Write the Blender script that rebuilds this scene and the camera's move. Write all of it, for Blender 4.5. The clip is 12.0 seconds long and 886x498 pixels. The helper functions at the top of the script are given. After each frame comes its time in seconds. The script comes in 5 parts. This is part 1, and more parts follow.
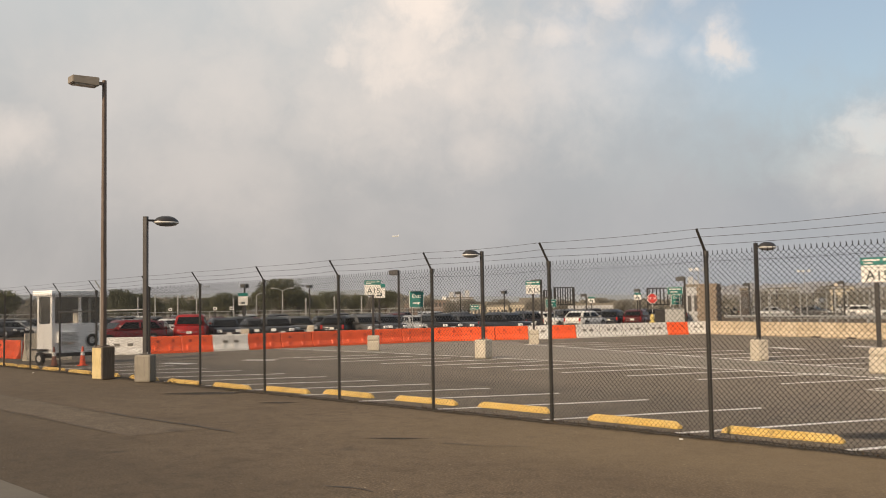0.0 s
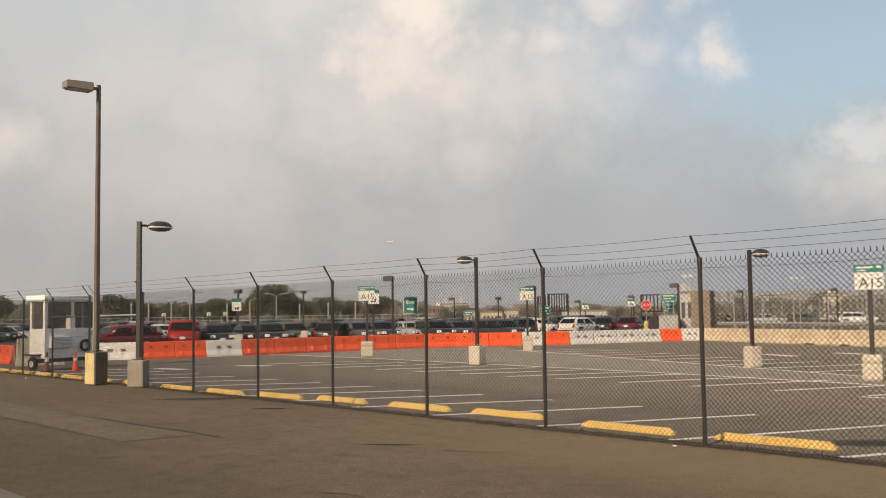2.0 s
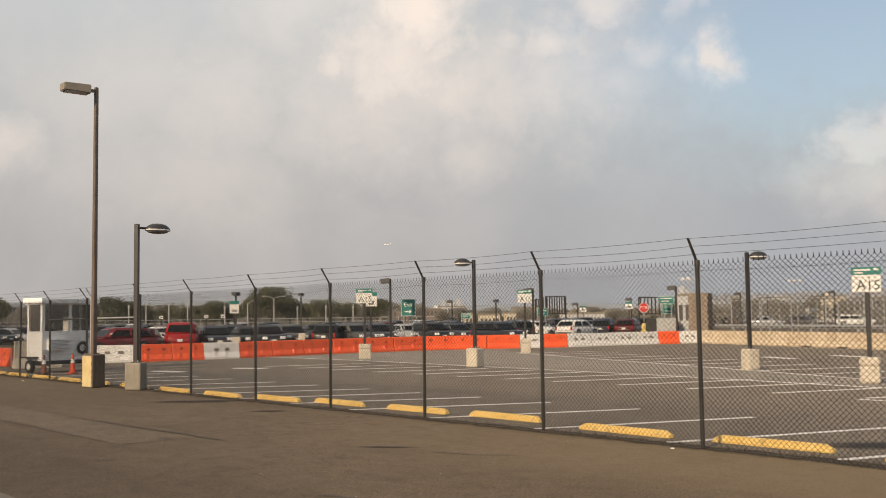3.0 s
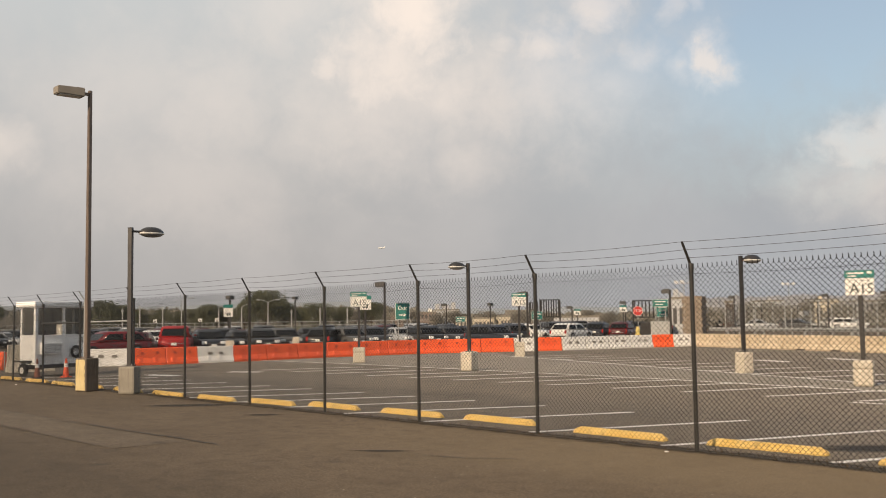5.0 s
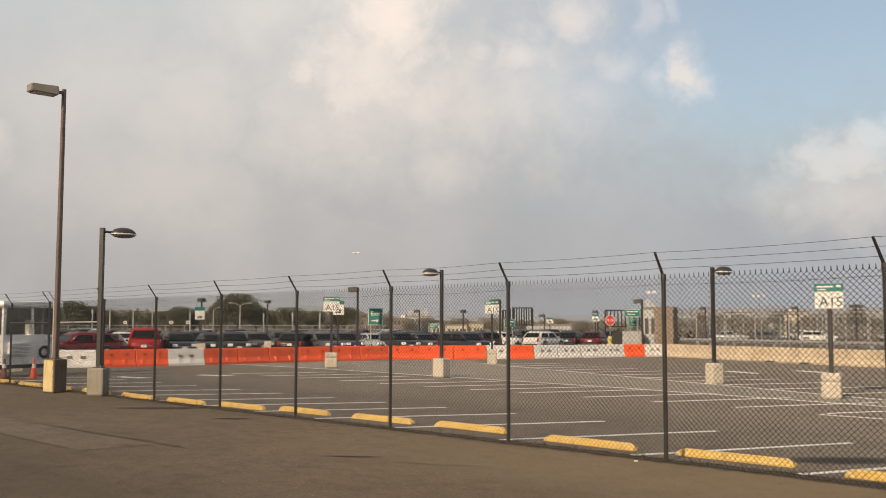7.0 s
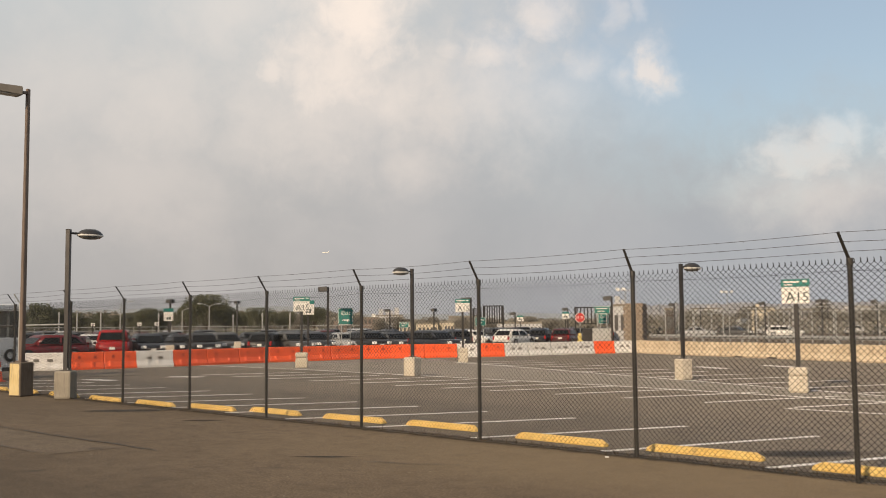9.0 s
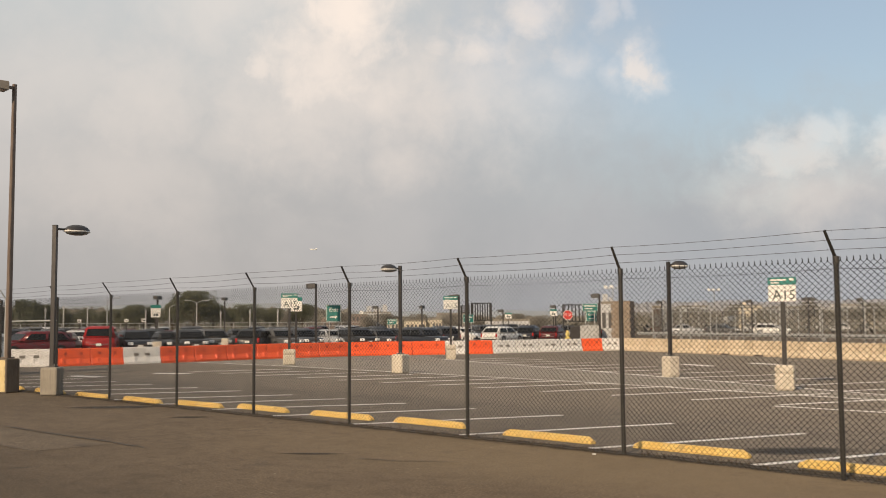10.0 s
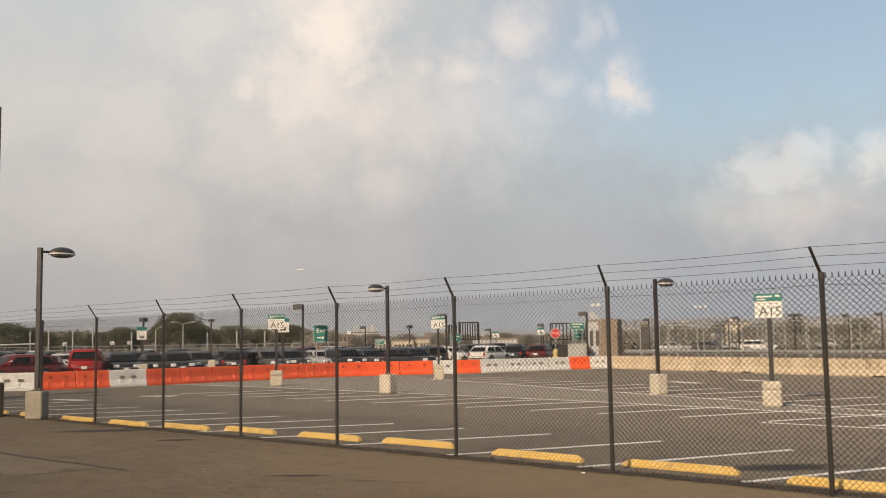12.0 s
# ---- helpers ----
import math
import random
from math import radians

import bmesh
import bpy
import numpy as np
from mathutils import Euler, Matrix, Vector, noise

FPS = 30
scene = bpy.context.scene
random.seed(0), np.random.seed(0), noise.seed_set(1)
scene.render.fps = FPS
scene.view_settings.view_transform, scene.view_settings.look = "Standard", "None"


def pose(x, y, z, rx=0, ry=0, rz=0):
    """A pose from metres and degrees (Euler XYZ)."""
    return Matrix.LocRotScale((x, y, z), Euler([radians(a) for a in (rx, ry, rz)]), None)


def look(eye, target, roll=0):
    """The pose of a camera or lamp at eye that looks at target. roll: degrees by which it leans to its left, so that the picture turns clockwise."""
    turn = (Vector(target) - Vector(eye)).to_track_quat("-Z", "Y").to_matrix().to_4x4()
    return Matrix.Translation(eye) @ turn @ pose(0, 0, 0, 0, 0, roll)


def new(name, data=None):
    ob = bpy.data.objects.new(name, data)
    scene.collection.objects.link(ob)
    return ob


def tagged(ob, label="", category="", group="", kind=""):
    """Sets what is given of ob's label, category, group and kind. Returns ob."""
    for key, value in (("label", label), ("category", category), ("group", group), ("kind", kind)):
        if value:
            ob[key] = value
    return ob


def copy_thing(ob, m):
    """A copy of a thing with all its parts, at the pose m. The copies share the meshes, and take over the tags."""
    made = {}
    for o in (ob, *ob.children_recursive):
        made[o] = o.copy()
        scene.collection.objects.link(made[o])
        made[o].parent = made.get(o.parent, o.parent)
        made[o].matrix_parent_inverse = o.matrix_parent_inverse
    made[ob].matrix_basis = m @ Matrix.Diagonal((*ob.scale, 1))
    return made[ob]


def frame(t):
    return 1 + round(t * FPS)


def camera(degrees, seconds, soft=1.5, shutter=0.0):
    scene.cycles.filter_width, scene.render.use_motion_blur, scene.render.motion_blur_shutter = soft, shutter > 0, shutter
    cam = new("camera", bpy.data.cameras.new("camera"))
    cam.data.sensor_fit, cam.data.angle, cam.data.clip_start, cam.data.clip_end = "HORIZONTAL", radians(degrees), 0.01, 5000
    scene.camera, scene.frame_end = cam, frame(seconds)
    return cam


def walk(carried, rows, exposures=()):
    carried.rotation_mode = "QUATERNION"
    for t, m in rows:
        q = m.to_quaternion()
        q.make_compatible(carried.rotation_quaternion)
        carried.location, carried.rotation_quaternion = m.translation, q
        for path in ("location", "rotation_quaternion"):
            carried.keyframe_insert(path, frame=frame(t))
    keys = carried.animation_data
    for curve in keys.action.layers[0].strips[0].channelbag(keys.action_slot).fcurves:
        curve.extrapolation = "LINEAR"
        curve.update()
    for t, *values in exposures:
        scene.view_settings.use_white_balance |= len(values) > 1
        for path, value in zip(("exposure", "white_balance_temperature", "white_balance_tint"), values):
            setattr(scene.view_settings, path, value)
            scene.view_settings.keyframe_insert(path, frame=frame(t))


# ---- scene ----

# A parked viewpoint: the camera stays at one spot and only turns.
EYE = (0.0, 0.0, 1.86)
TURNS = [  # seconds, heading, tilt up, lean
    (0.0, 49.39, 3.43, -0.93),
    (0.5, 49.26, 3.64, -0.92),
    (1.0, 49.01, 3.75, -0.90),
    (1.5, 48.97, 3.48, -0.63),
    (2.0, 49.05, 3.77, -0.78),
    (2.5, 49.05, 3.80, -0.75),
    (3.0, 48.92, 3.91, -0.78),
    (5.0, 48.59, 4.10, -0.82),
    (5.5, 48.49, 4.23, -0.40),
    (6.0, 47.54, 4.49, -0.04),
    (6.5, 47.15, 4.62, -0.03),
    (7.0, 47.11, 4.46, 0.12),
    (9.0, 45.40, 4.38, -0.48),
    (9.5, 44.82, 3.98, -0.24),
    (10.0, 44.73, 4.21, -0.35),
    (10.5, 44.72, 4.38, -0.47),
    (11.0, 44.49, 4.68, -0.67),
    (11.5, 44.08, 4.96, -0.80),
    (12.0, 43.97, 5.31, -0.89),
]
cam = camera(47.58, 12.0, soft=1.0)
walk(cam, [(t, pose(*EYE, 90, 0, yaw) @ pose(0, 0, 0, tilt, 0, 0) @ pose(0, 0, 0, 0, 0, lean)) for t, yaw, tilt, lean in TURNS], exposures=[(0.0, 0.0), (12.0, 0.0)])


# ---- world and sun ----
SUN_FROM = Vector((0.24, -0.96, 0.45)).normalized()


def node_kit(tree):
    """Short hands for building a node tree."""
    nd, lk = tree.nodes, tree.links

    def put(sock, v):
        if isinstance(v, bpy.types.NodeSocket):
            lk.new(v, sock)
        elif isinstance(v, (tuple, list)):
            sock.default_value = (*v, 1.0) if len(v) == 3 and len(sock.default_value) == 4 else v
        else:
            sock.default_value = v

    def calc(op, a, b=0.0, c=0.0):
        n = nd.new("ShaderNodeMath")
        n.operation = op
        for s, v in zip(n.inputs, (a, b, c)):
            put(s, v)
        return n.outputs[0]

    def blend(fac, a, b, mode="MIX"):
        n = nd.new("ShaderNodeMix")
        n.data_type, n.blend_type = "RGBA", mode
        put(n.inputs["Factor"], fac)
        put(n.inputs[6], a)
        put(n.inputs[7], b)
        return n.outputs[2]

    def rough_noise(vec, scale, detail=4.0, rough=0.55, warp=0.0):
        n = nd.new("ShaderNodeTexNoise")
        put(n.inputs["Vector"], vec)
        put(n.inputs["Scale"], scale)
        put(n.inputs["Detail"], detail)
        put(n.inputs["Roughness"], rough)
        put(n.inputs["Distortion"], warp)
        return n.outputs["Fac"]

    def span(v, lo, hi, a=0.0, b=1.0, smooth=True):
        n = nd.new("ShaderNodeMapRange")
        n.interpolation_type = "SMOOTHSTEP" if smooth else "LINEAR"
        for s, x in zip(n.inputs, (v, lo, hi, a, b)):
            put(s, x)
        return n.outputs[0]

    return nd, lk, put, calc, blend, rough_noise, span


def make_world():
    world = bpy.data.worlds.new("hazy_sky")
    world.use_nodes = True
    scene.world = world
    nd, lk, put, calc, blend, rough_noise, span = node_kit(world.node_tree)
    nd.clear()
    sky = nd.new("ShaderNodeTexSky")
    sky.sky_type, sky.sun_disc = "NISHITA", False
    sky.sun_elevation = math.asin(SUN_FROM.z)
    sky.sun_rotation = math.atan2(SUN_FROM.x, SUN_FROM.y)
    sky.dust_density, sky.air_density = 2.0, 1.2
    co = nd.new("ShaderNodeTexCoord").outputs["Generated"]
    sep = nd.new("ShaderNodeSeparateXYZ")
    put(sep.inputs[0], co)
    x, y, z = sep.outputs
    deg = 57.29578
    az = calc("MULTIPLY", calc("ARCTAN2", calc("MULTIPLY", x, -1.0), y), deg)
    el = calc("MULTIPLY", calc("ARCSINE", z), deg)
    broad = rough_noise(co, 5.0, 5.0, 0.55, 0.3)
    swell = rough_noise(co, 9.0, 3.0, 0.5, 0.4)
    curl = rough_noise(co, 26.0, 6.0, 0.60, 0.3)
    fine = calc("ADD", calc("MULTIPLY", calc("SUBTRACT", swell, 0.5), 0.75), calc("MULTIPLY", calc("SUBTRACT", curl, 0.5), 0.7))
    # thin veil of grey cloud, parting to blue towards the north-east and overhead
    part_az = span(calc("ADD", az, calc("MULTIPLY", fine, 12.0)), 47.0, 30.0)
    part_el = span(calc("ADD", el, calc("MULTIPLY", fine, 10.0)), 5.0, 15.0)
    gap = calc("MULTIPLY", calc("MULTIPLY", part_az, part_el), span(az, -50.0, -10.0))
    haze = span(el, 0.0, 22.0)
    veil = blend(haze, (0.425, 0.405, 0.392), (0.60, 0.62, 0.62))
    veil = blend(calc("MULTIPLY", span(broad, 0.35, 0.7), 0.26), veil, (0.74, 0.67, 0.62))
    side = span(az, 60.0, 25.0)
    veil = blend(calc("MULTIPLY", side, 0.50), veil, (0.39, 0.43, 0.48))
    # heaped clouds: bearing, height, half width, half height, brightness, crispness of the rim
    heaps = ((49.9, 17.5, 3.8, 4.8, 0.92, 0.2), (51.6, 14.2, 5.2, 4.4, 0.70, 0.2), (55.3, 14.3, 1.3, 1.2, 0.60, 0.4), (48.6, 12.8, 4.2, 3.4, 0.54, 0.0), (52.5, 19.5, 5.0, 3.0, 0.60, 0.0), (51.5, 12.5, 9.5, 6.0, 0.42, 0.0), (57.5, 17.5, 5.0, 3.5, 0.34, 0.0),
             (42.3, 15.0, 3.4, 2.3, 0.68, 0.2), (39.5, 17.3, 2.1, 1.8, 0.68, 0.3), (45.2, 15.6, 1.3, 1.1, 0.48, 0.1), (35.7, 17.4, 0.8, 1.2, 0.50, 0.5), (34.4, 17.7, 0.6, 1.0, 0.48, 0.5),
             (33.4, 14.0, 1.6, 1.7, 0.80, 0.45), (32.6, 13.4, 1.1, 1.0, 0.62, 0.5), (34.9, 13.6, 1.4, 1.1, 0.64, 0.2), (37.0, 14.3, 2.0, 1.8, 0.58, 0.1), (38.6, 13.2, 3.2, 2.5, 0.44, 0.1), (42.5, 13.2, 9.0, 4.6, 0.50, 0.0),
             (25.3, 9.0, 3.1, 1.8, 0.54, 0.6), (24.0, 10.0, 1.7, 0.9, 0.60, 0.6), (26.8, 9.5, 1.3, 0.9, 0.54, 0.6), (20.1, 9.2, 1.6, 1.6, 0.60, 0.6), (24.5, 7.0, 6.0, 2.8, 0.40, 0.0),
             (47.0, 9.2, 3.2, 2.4, 0.36, 0.0), (61.3, 12.2, 5.5, 4.4, 0.32, 0.0), (72.7, 9.3, 2.8, 2.0, 0.40, 0.1), (56.0, 10.6, 5.0, 3.0, 0.26, 0.0), (63.0, 8.0, 8.0, 4.0, 0.22, 0.0), (66.0, 13.0, 8.0, 4.0, 0.22, 0.0))
    wisp = rough_noise(co, 48.0, 6.0, 0.62, 0.6)
    total = None
    waz = calc("ADD", az, calc("MULTIPLY", calc("SUBTRACT", rough_noise(co, 15.0, 4.0, 0.6), 0.5), 3.0))
    wel = calc("ADD", el, calc("MULTIPLY", calc("SUBTRACT", rough_noise(co, 19.0, 4.0, 0.6, 0.5), 0.5), 2.4))
    for a, e, w, h, bright, crisp in heaps:
        da = calc("DIVIDE", calc("SUBTRACT", waz, a), w)
        de = calc("DIVIDE", calc("SUBTRACT", wel, e), h)
        far_off = calc("SQRT", calc("ADD", calc("MULTIPLY", da, da), calc("MULTIPLY", de, de)))
        edge = calc("SUBTRACT", far_off, calc("ADD", calc("MULTIPLY", fine, 1.1 + 0.5 * crisp), calc("MULTIPLY", calc("SUBTRACT", wisp, 0.5), 0.5 + 0.9 * crisp)))
        puff = calc("MULTIPLY", span(edge, 1.30 - 0.10 * crisp, -0.10 + 0.45 * crisp), bright)
        total = puff if total is None else calc("MAXIMUM", total, puff)
    elsewhere = calc("MULTIPLY", span(broad, 0.52, 0.72), calc("MULTIPLY", span(el, 20.0, 30.0), 0.8))
    total = calc("MAXIMUM", total, elsewhere)
    cloudy = blend(total, veil, (1.0, 0.86, 0.75))
    b_sky, b_cloud, mix, out = nd.new("ShaderNodeBackground"), nd.new("ShaderNodeBackground"), nd.new("ShaderNodeMixShader"), nd.new("ShaderNodeOutputWorld")
    put(b_sky.inputs[0], sky.outputs[0])
    put(b_sky.inputs[1], 0.13)
    put(b_cloud.inputs[0], cloudy)
    put(b_cloud.inputs[1], 1.0)
    cover = calc("MAXIMUM", calc("SUBTRACT", 1.0, calc("MULTIPLY", gap, 0.62)), total)
    lk.new(cover, mix.inputs[0])
    lk.new(b_sky.outputs[0], mix.inputs[1])
    lk.new(b_cloud.outputs[0], mix.inputs[2])
    lk.new(mix.outputs[0], out.inputs[0])


make_world()
sun = new("sun", bpy.data.lights.new("sun", "SUN"))
sun.data.energy, sun.data.angle, sun.data.color = 4.6, radians(2.0), (1.0, 0.78, 0.55)
sun.matrix_world = look((0, 0, 60), Vector((0, 0, 60)) - SUN_FROM)


# ---- materials ----
def surface(name, a, b, big=0.8, small=30.0, rough=0.75, metal=0.0, bump=0.15, depth=0.01, speck=0.35, dirt=None, dirt_amount=0.0, streaks=False):
    """A worn surface: two colours over a broad and a fine grain, optional dirt, and relief."""
    m = bpy.data.materials.new(name)
    m.use_nodes = True
    nd, lk, put, calc, blend, rough_noise, span = node_kit(m.node_tree)
    bsdf = nd["Principled BSDF"]
    co = nd.new("ShaderNodeTexCoord").outputs["Object"]
    rnd = nd.new("ShaderNodeObjectInfo").outputs["Random"]
    shift = nd.new("ShaderNodeVectorMath")
    shift.operation = "ADD"
    comb = nd.new("ShaderNodeCombineXYZ")
    put(comb.inputs[0], calc("MULTIPLY", rnd, 37.0))
    put(comb.inputs[1], calc("MULTIPLY", rnd, 19.0))
    put(shift.inputs[0], co)
    put(shift.inputs[1], comb.outputs[0])
    vec = shift.outputs[0]
    broad = rough_noise(vec, big, 5.0, 0.6)
    grain = rough_noise(vec, small, 3.0, 0.6)
    fac = calc("ADD", calc("MULTIPLY", span(broad, 0.3, 0.7), 1.0 - speck), calc("MULTIPLY", span(grain, 0.3, 0.7), speck))
    col = blend(fac, a, b)
    if dirt:
        dv = vec
        if streaks:
            mp = nd.new("ShaderNodeMapping")
            put(mp.inputs[0], vec)
            mp.inputs["Scale"].default_value = (6.0, 6.0, 0.5)
            dv = mp.outputs[0]
        grime = rough_noise(dv, big * 2.3, 6.0, 0.65)
        col = blend(calc("MULTIPLY", span(grime, 0.5, 0.72), dirt_amount), col, dirt)
    put(bsdf.inputs["Base Color"], col)
    put(bsdf.inputs["Roughness"], calc("ADD", rough - 0.06, calc("MULTIPLY", broad, 0.12)))
    put(bsdf.inputs["Metallic"], metal)
    if bump:
        bn = nd.new("ShaderNodeBump")
        put(bn.inputs["Strength"], bump)
        put(bn.inputs["Distance"], depth)
        put(bn.inputs["Height"], grain)
        lk.new(bn.outputs[0], bsdf.inputs["Normal"])
    return m


def asphalt_material(name, dark, light, crack_amount=0.7, side_tones=False):
    m = bpy.data.materials.new(name)
    m.use_nodes = True
    nd, lk, put, calc, blend, rough_noise, span = node_kit(m.node_tree)
    bsdf = nd["Principled BSDF"]
    co = nd.new("ShaderNodeTexCoord").outputs["Object"]
    mp = nd.new("ShaderNodeMapping")
    put(mp.inputs[0], co)
    mp.inputs["Scale"].default_value = (0.35, 1.4, 1.0)
    large = rough_noise(co, 0.16, 4.0, 0.6)
    swept = rough_noise(mp.outputs[0], 0.9, 5.0, 0.62)
    grit = rough_noise(co, 34.0, 5.0, 0.85)
    patchy = rough_noise(co, 1.1, 5.0, 0.65, 0.6)
    clot = rough_noise(co, 3.4, 8.0, 0.82)
    stones = nd.new("ShaderNodeTexVoronoi")
    put(stones.inputs["Vector"], co)
    put(stones.inputs["Scale"], 30.0)
    col = blend(span(large, 0.3, 0.7), dark, light)
    col = blend(calc("MULTIPLY", span(swept, 0.45, 0.75), 0.45), col, tuple(c * 0.62 for c in dark))
    col = blend(calc("MULTIPLY", span(clot, 0.46, 0.60), 0.70), col, tuple(c * 0.54 for c in dark))
    col = blend(calc("MULTIPLY", calc("MULTIPLY", span(grit, 0.49, 0.62), span(patchy, 0.22, 0.55)), 0.9), col, tuple(c * 2.1 for c in light))
    col = blend(calc("MULTIPLY", calc("MULTIPLY", span(grit, 0.48, 0.34), span(patchy, 0.66, 0.40)), 0.85), col, tuple(c * 0.35 for c in dark))
    specks = nd.new("ShaderNodeTexVoronoi")
    put(specks.inputs["Vector"], co)
    put(specks.inputs["Scale"], 9.0)
    rare = span(rough_noise(co, 4.3, 2.0, 0.5), 0.60, 0.66)
    col = blend(calc("MULTIPLY", span(specks.outputs["Distance"], 0.16, 0.08), rare), col, (0.30, 0.27, 0.22))
    col = blend(calc("MULTIPLY", span(stones.outputs["Distance"], 0.30, 0.05), 0.10), col, tuple(c * 2.2 for c in light))
    spots = rough_noise(co, 1.3, 3.0, 0.5)
    col = blend(calc("MULTIPLY", span(spots, 0.66, 0.76), 0.55), col, (0.025, 0.023, 0.021))
    cracks = nd.new("ShaderNodeTexVoronoi")
    cracks.feature = "DISTANCE_TO_EDGE"
    warp = nd.new("ShaderNodeVectorMath")
    warp.operation = "ADD"
    n3 = nd.new("ShaderNodeTexNoise")
    put(n3.inputs["Vector"], co)
    put(n3.inputs["Scale"], 2.6)
    put(n3.inputs["Detail"], 8.0)
    put(warp.inputs[0], co)
    lk.new(n3.outputs["Color"], warp.inputs[1])
    put(cracks.inputs["Vector"], warp.outputs[0])
    put(cracks.inputs["Scale"], 1.7)
    where = span(rough_noise(co, 0.55, 5.0, 0.75), 0.52, 0.64)
    line = calc("MULTIPLY", calc("MULTIPLY", span(cracks.outputs["Distance"], 0.034, 0.006), where), crack_amount)
    col = blend(line, col, (0.018, 0.016, 0.015))
    if side_tones:
        # darker towards the kerb on the left, paler towards the near end of the fence
        sep = nd.new("ShaderNodeSeparateXYZ")
        put(sep.inputs[0], co)
        drift = calc("MULTIPLY", calc("SUBTRACT", rough_noise(co, 0.5, 5.0, 0.65), 0.5), 3.0)
        kerb_side = calc("MULTIPLY", span(calc("ADD", sep.outputs[1], drift), 7.0, 4.6), span(sep.outputs[0], -4.0, -10.0))
        near_end = calc("MULTIPLY", span(calc("ADD", sep.outputs[1], drift), 7.6, 10.6), span(sep.outputs[0], -17.0, -9.0))
        col = blend(calc("MULTIPLY", kerb_side, 0.42), col, tuple(c * 0.55 for c in dark))
        col = blend(calc("MULTIPLY", near_end, 0.45), col, (0.135, 0.105, 0.066))
    put(bsdf.inputs["Base Color"], col)
    put(bsdf.inputs["Roughness"], 0.88)
    put(bsdf.inputs["Specular IOR Level"], 0.3)
    put(bsdf.inputs["Diffuse Roughness"], 1.0)
    bn = nd.new("ShaderNodeBump")
    put(bn.inputs["Strength"], 0.55)
    put(bn.inputs["Distance"], 0.012)
    put(bn.inputs["Height"], calc("SUBTRACT", grit, calc("MULTIPLY", line, 0.8)))
    lk.new(bn.outputs[0], bsdf.inputs["Normal"])
    return m


def worn_paint(name, paint, under, wear=0.5, scale=9.0):
    """Road paint or brushed paint through which the ground shows in patches."""
    m = bpy.data.materials.new(name)
    m.use_nodes = True
    nd, lk, put, calc, blend, rough_noise, span = node_kit(m.node_tree)
    co = nd.new("ShaderNodeNewGeometry").outputs["Position"]
    w = rough_noise(co, scale, 6.0, 0.7)
    g = rough_noise(co, 1.1, 3.0, 0.6)
    col = blend(span(g, 0.3, 0.7), paint, tuple(c * 0.78 for c in paint))
    col = blend(calc("MULTIPLY", span(w, 0.52, 0.66), wear), col, under)
    put(nd["Principled BSDF"].inputs["Base Color"], col)
    put(nd["Principled BSDF"].inputs["Roughness"], 0.75)
    return m


def plain(name, col, rough=0.5, metal=0.0, coat=0.0):
    m = bpy.data.materials.new(name)
    m.use_nodes = True
    nd, lk, put, calc, blend, rough_noise, span = node_kit(m.node_tree)
    b = nd["Principled BSDF"]
    co = nd.new("ShaderNodeTexCoord").outputs["Object"]
    n = rough_noise(co, 2.2, 5.0, 0.6)
    put(b.inputs["Base Color"], blend(span(n, 0.3, 0.75), col, tuple(c * 0.82 + 0.004 for c in col)))
    put(b.inputs["Roughness"], calc("ADD", rough, calc("MULTIPLY", n, 0.1)))
    put(b.inputs["Metallic"], metal)
    put(b.inputs["Coat Weight"], coat)
    return m


def leaf_material(name, a, b):
    m = bpy.data.materials.new(name)
    m.use_nodes = True
    nd, lk, put, calc, blend, rough_noise, span = node_kit(m.node_tree)
    rnd = nd.new("ShaderNodeNewGeometry").outputs["Random Per Island"]
    put(nd["Principled BSDF"].inputs["Base Color"], blend(rnd, a, b))
    put(nd["Principled BSDF"].inputs["Roughness"], 0.7)
    return m


ASPHALT = asphalt_material("road_asphalt", (0.063, 0.047, 0.0305), (0.086, 0.0655, 0.0445), 0.75, True)
LOT_PALE = asphalt_material("pale_island_asphalt", (0.146, 0.132, 0.113), (0.190, 0.173, 0.150), 0.3)
LOT = asphalt_material("lot_asphalt", (0.098, 0.083, 0.066), (0.132, 0.113, 0.092), 0.35)
PATCH = asphalt_material("patched_asphalt", (0.074, 0.058, 0.041), (0.094, 0.075, 0.055), 0.3)
SEAL = surface("tar_seal", (0.022, 0.020, 0.018), (0.045, 0.041, 0.036), 1.4, 30, 0.7)
CONCRETE = surface("cast_concrete", (0.50, 0.44, 0.345), (0.66, 0.59, 0.48), 2.2, 40, 0.9, dirt=(0.20, 0.165, 0.12), dirt_amount=0.45, streaks=True)
CONCRETE_GREY = surface("grey_concrete", (0.215, 0.19, 0.15), (0.30, 0.27, 0.22), 1.8, 35, 0.9, dirt=(0.13, 0.115, 0.095), dirt_amount=0.6, streaks=True)
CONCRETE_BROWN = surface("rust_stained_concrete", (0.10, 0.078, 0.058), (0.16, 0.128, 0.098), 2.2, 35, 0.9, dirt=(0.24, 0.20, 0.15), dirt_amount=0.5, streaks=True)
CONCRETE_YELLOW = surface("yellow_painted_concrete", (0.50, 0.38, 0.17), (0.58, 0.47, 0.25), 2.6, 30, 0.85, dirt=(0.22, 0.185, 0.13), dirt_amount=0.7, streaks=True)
WALL_CONCRETE = surface("tan_concrete", (0.50, 0.40, 0.27), (0.64, 0.53, 0.38), 0.7, 28, 0.9, dirt=(0.20, 0.145, 0.085), dirt_amount=0.95, streaks=True)
KERB = surface("kerb_concrete", (0.095, 0.080, 0.060), (0.13, 0.112, 0.088), 1.5, 35, 0.9)
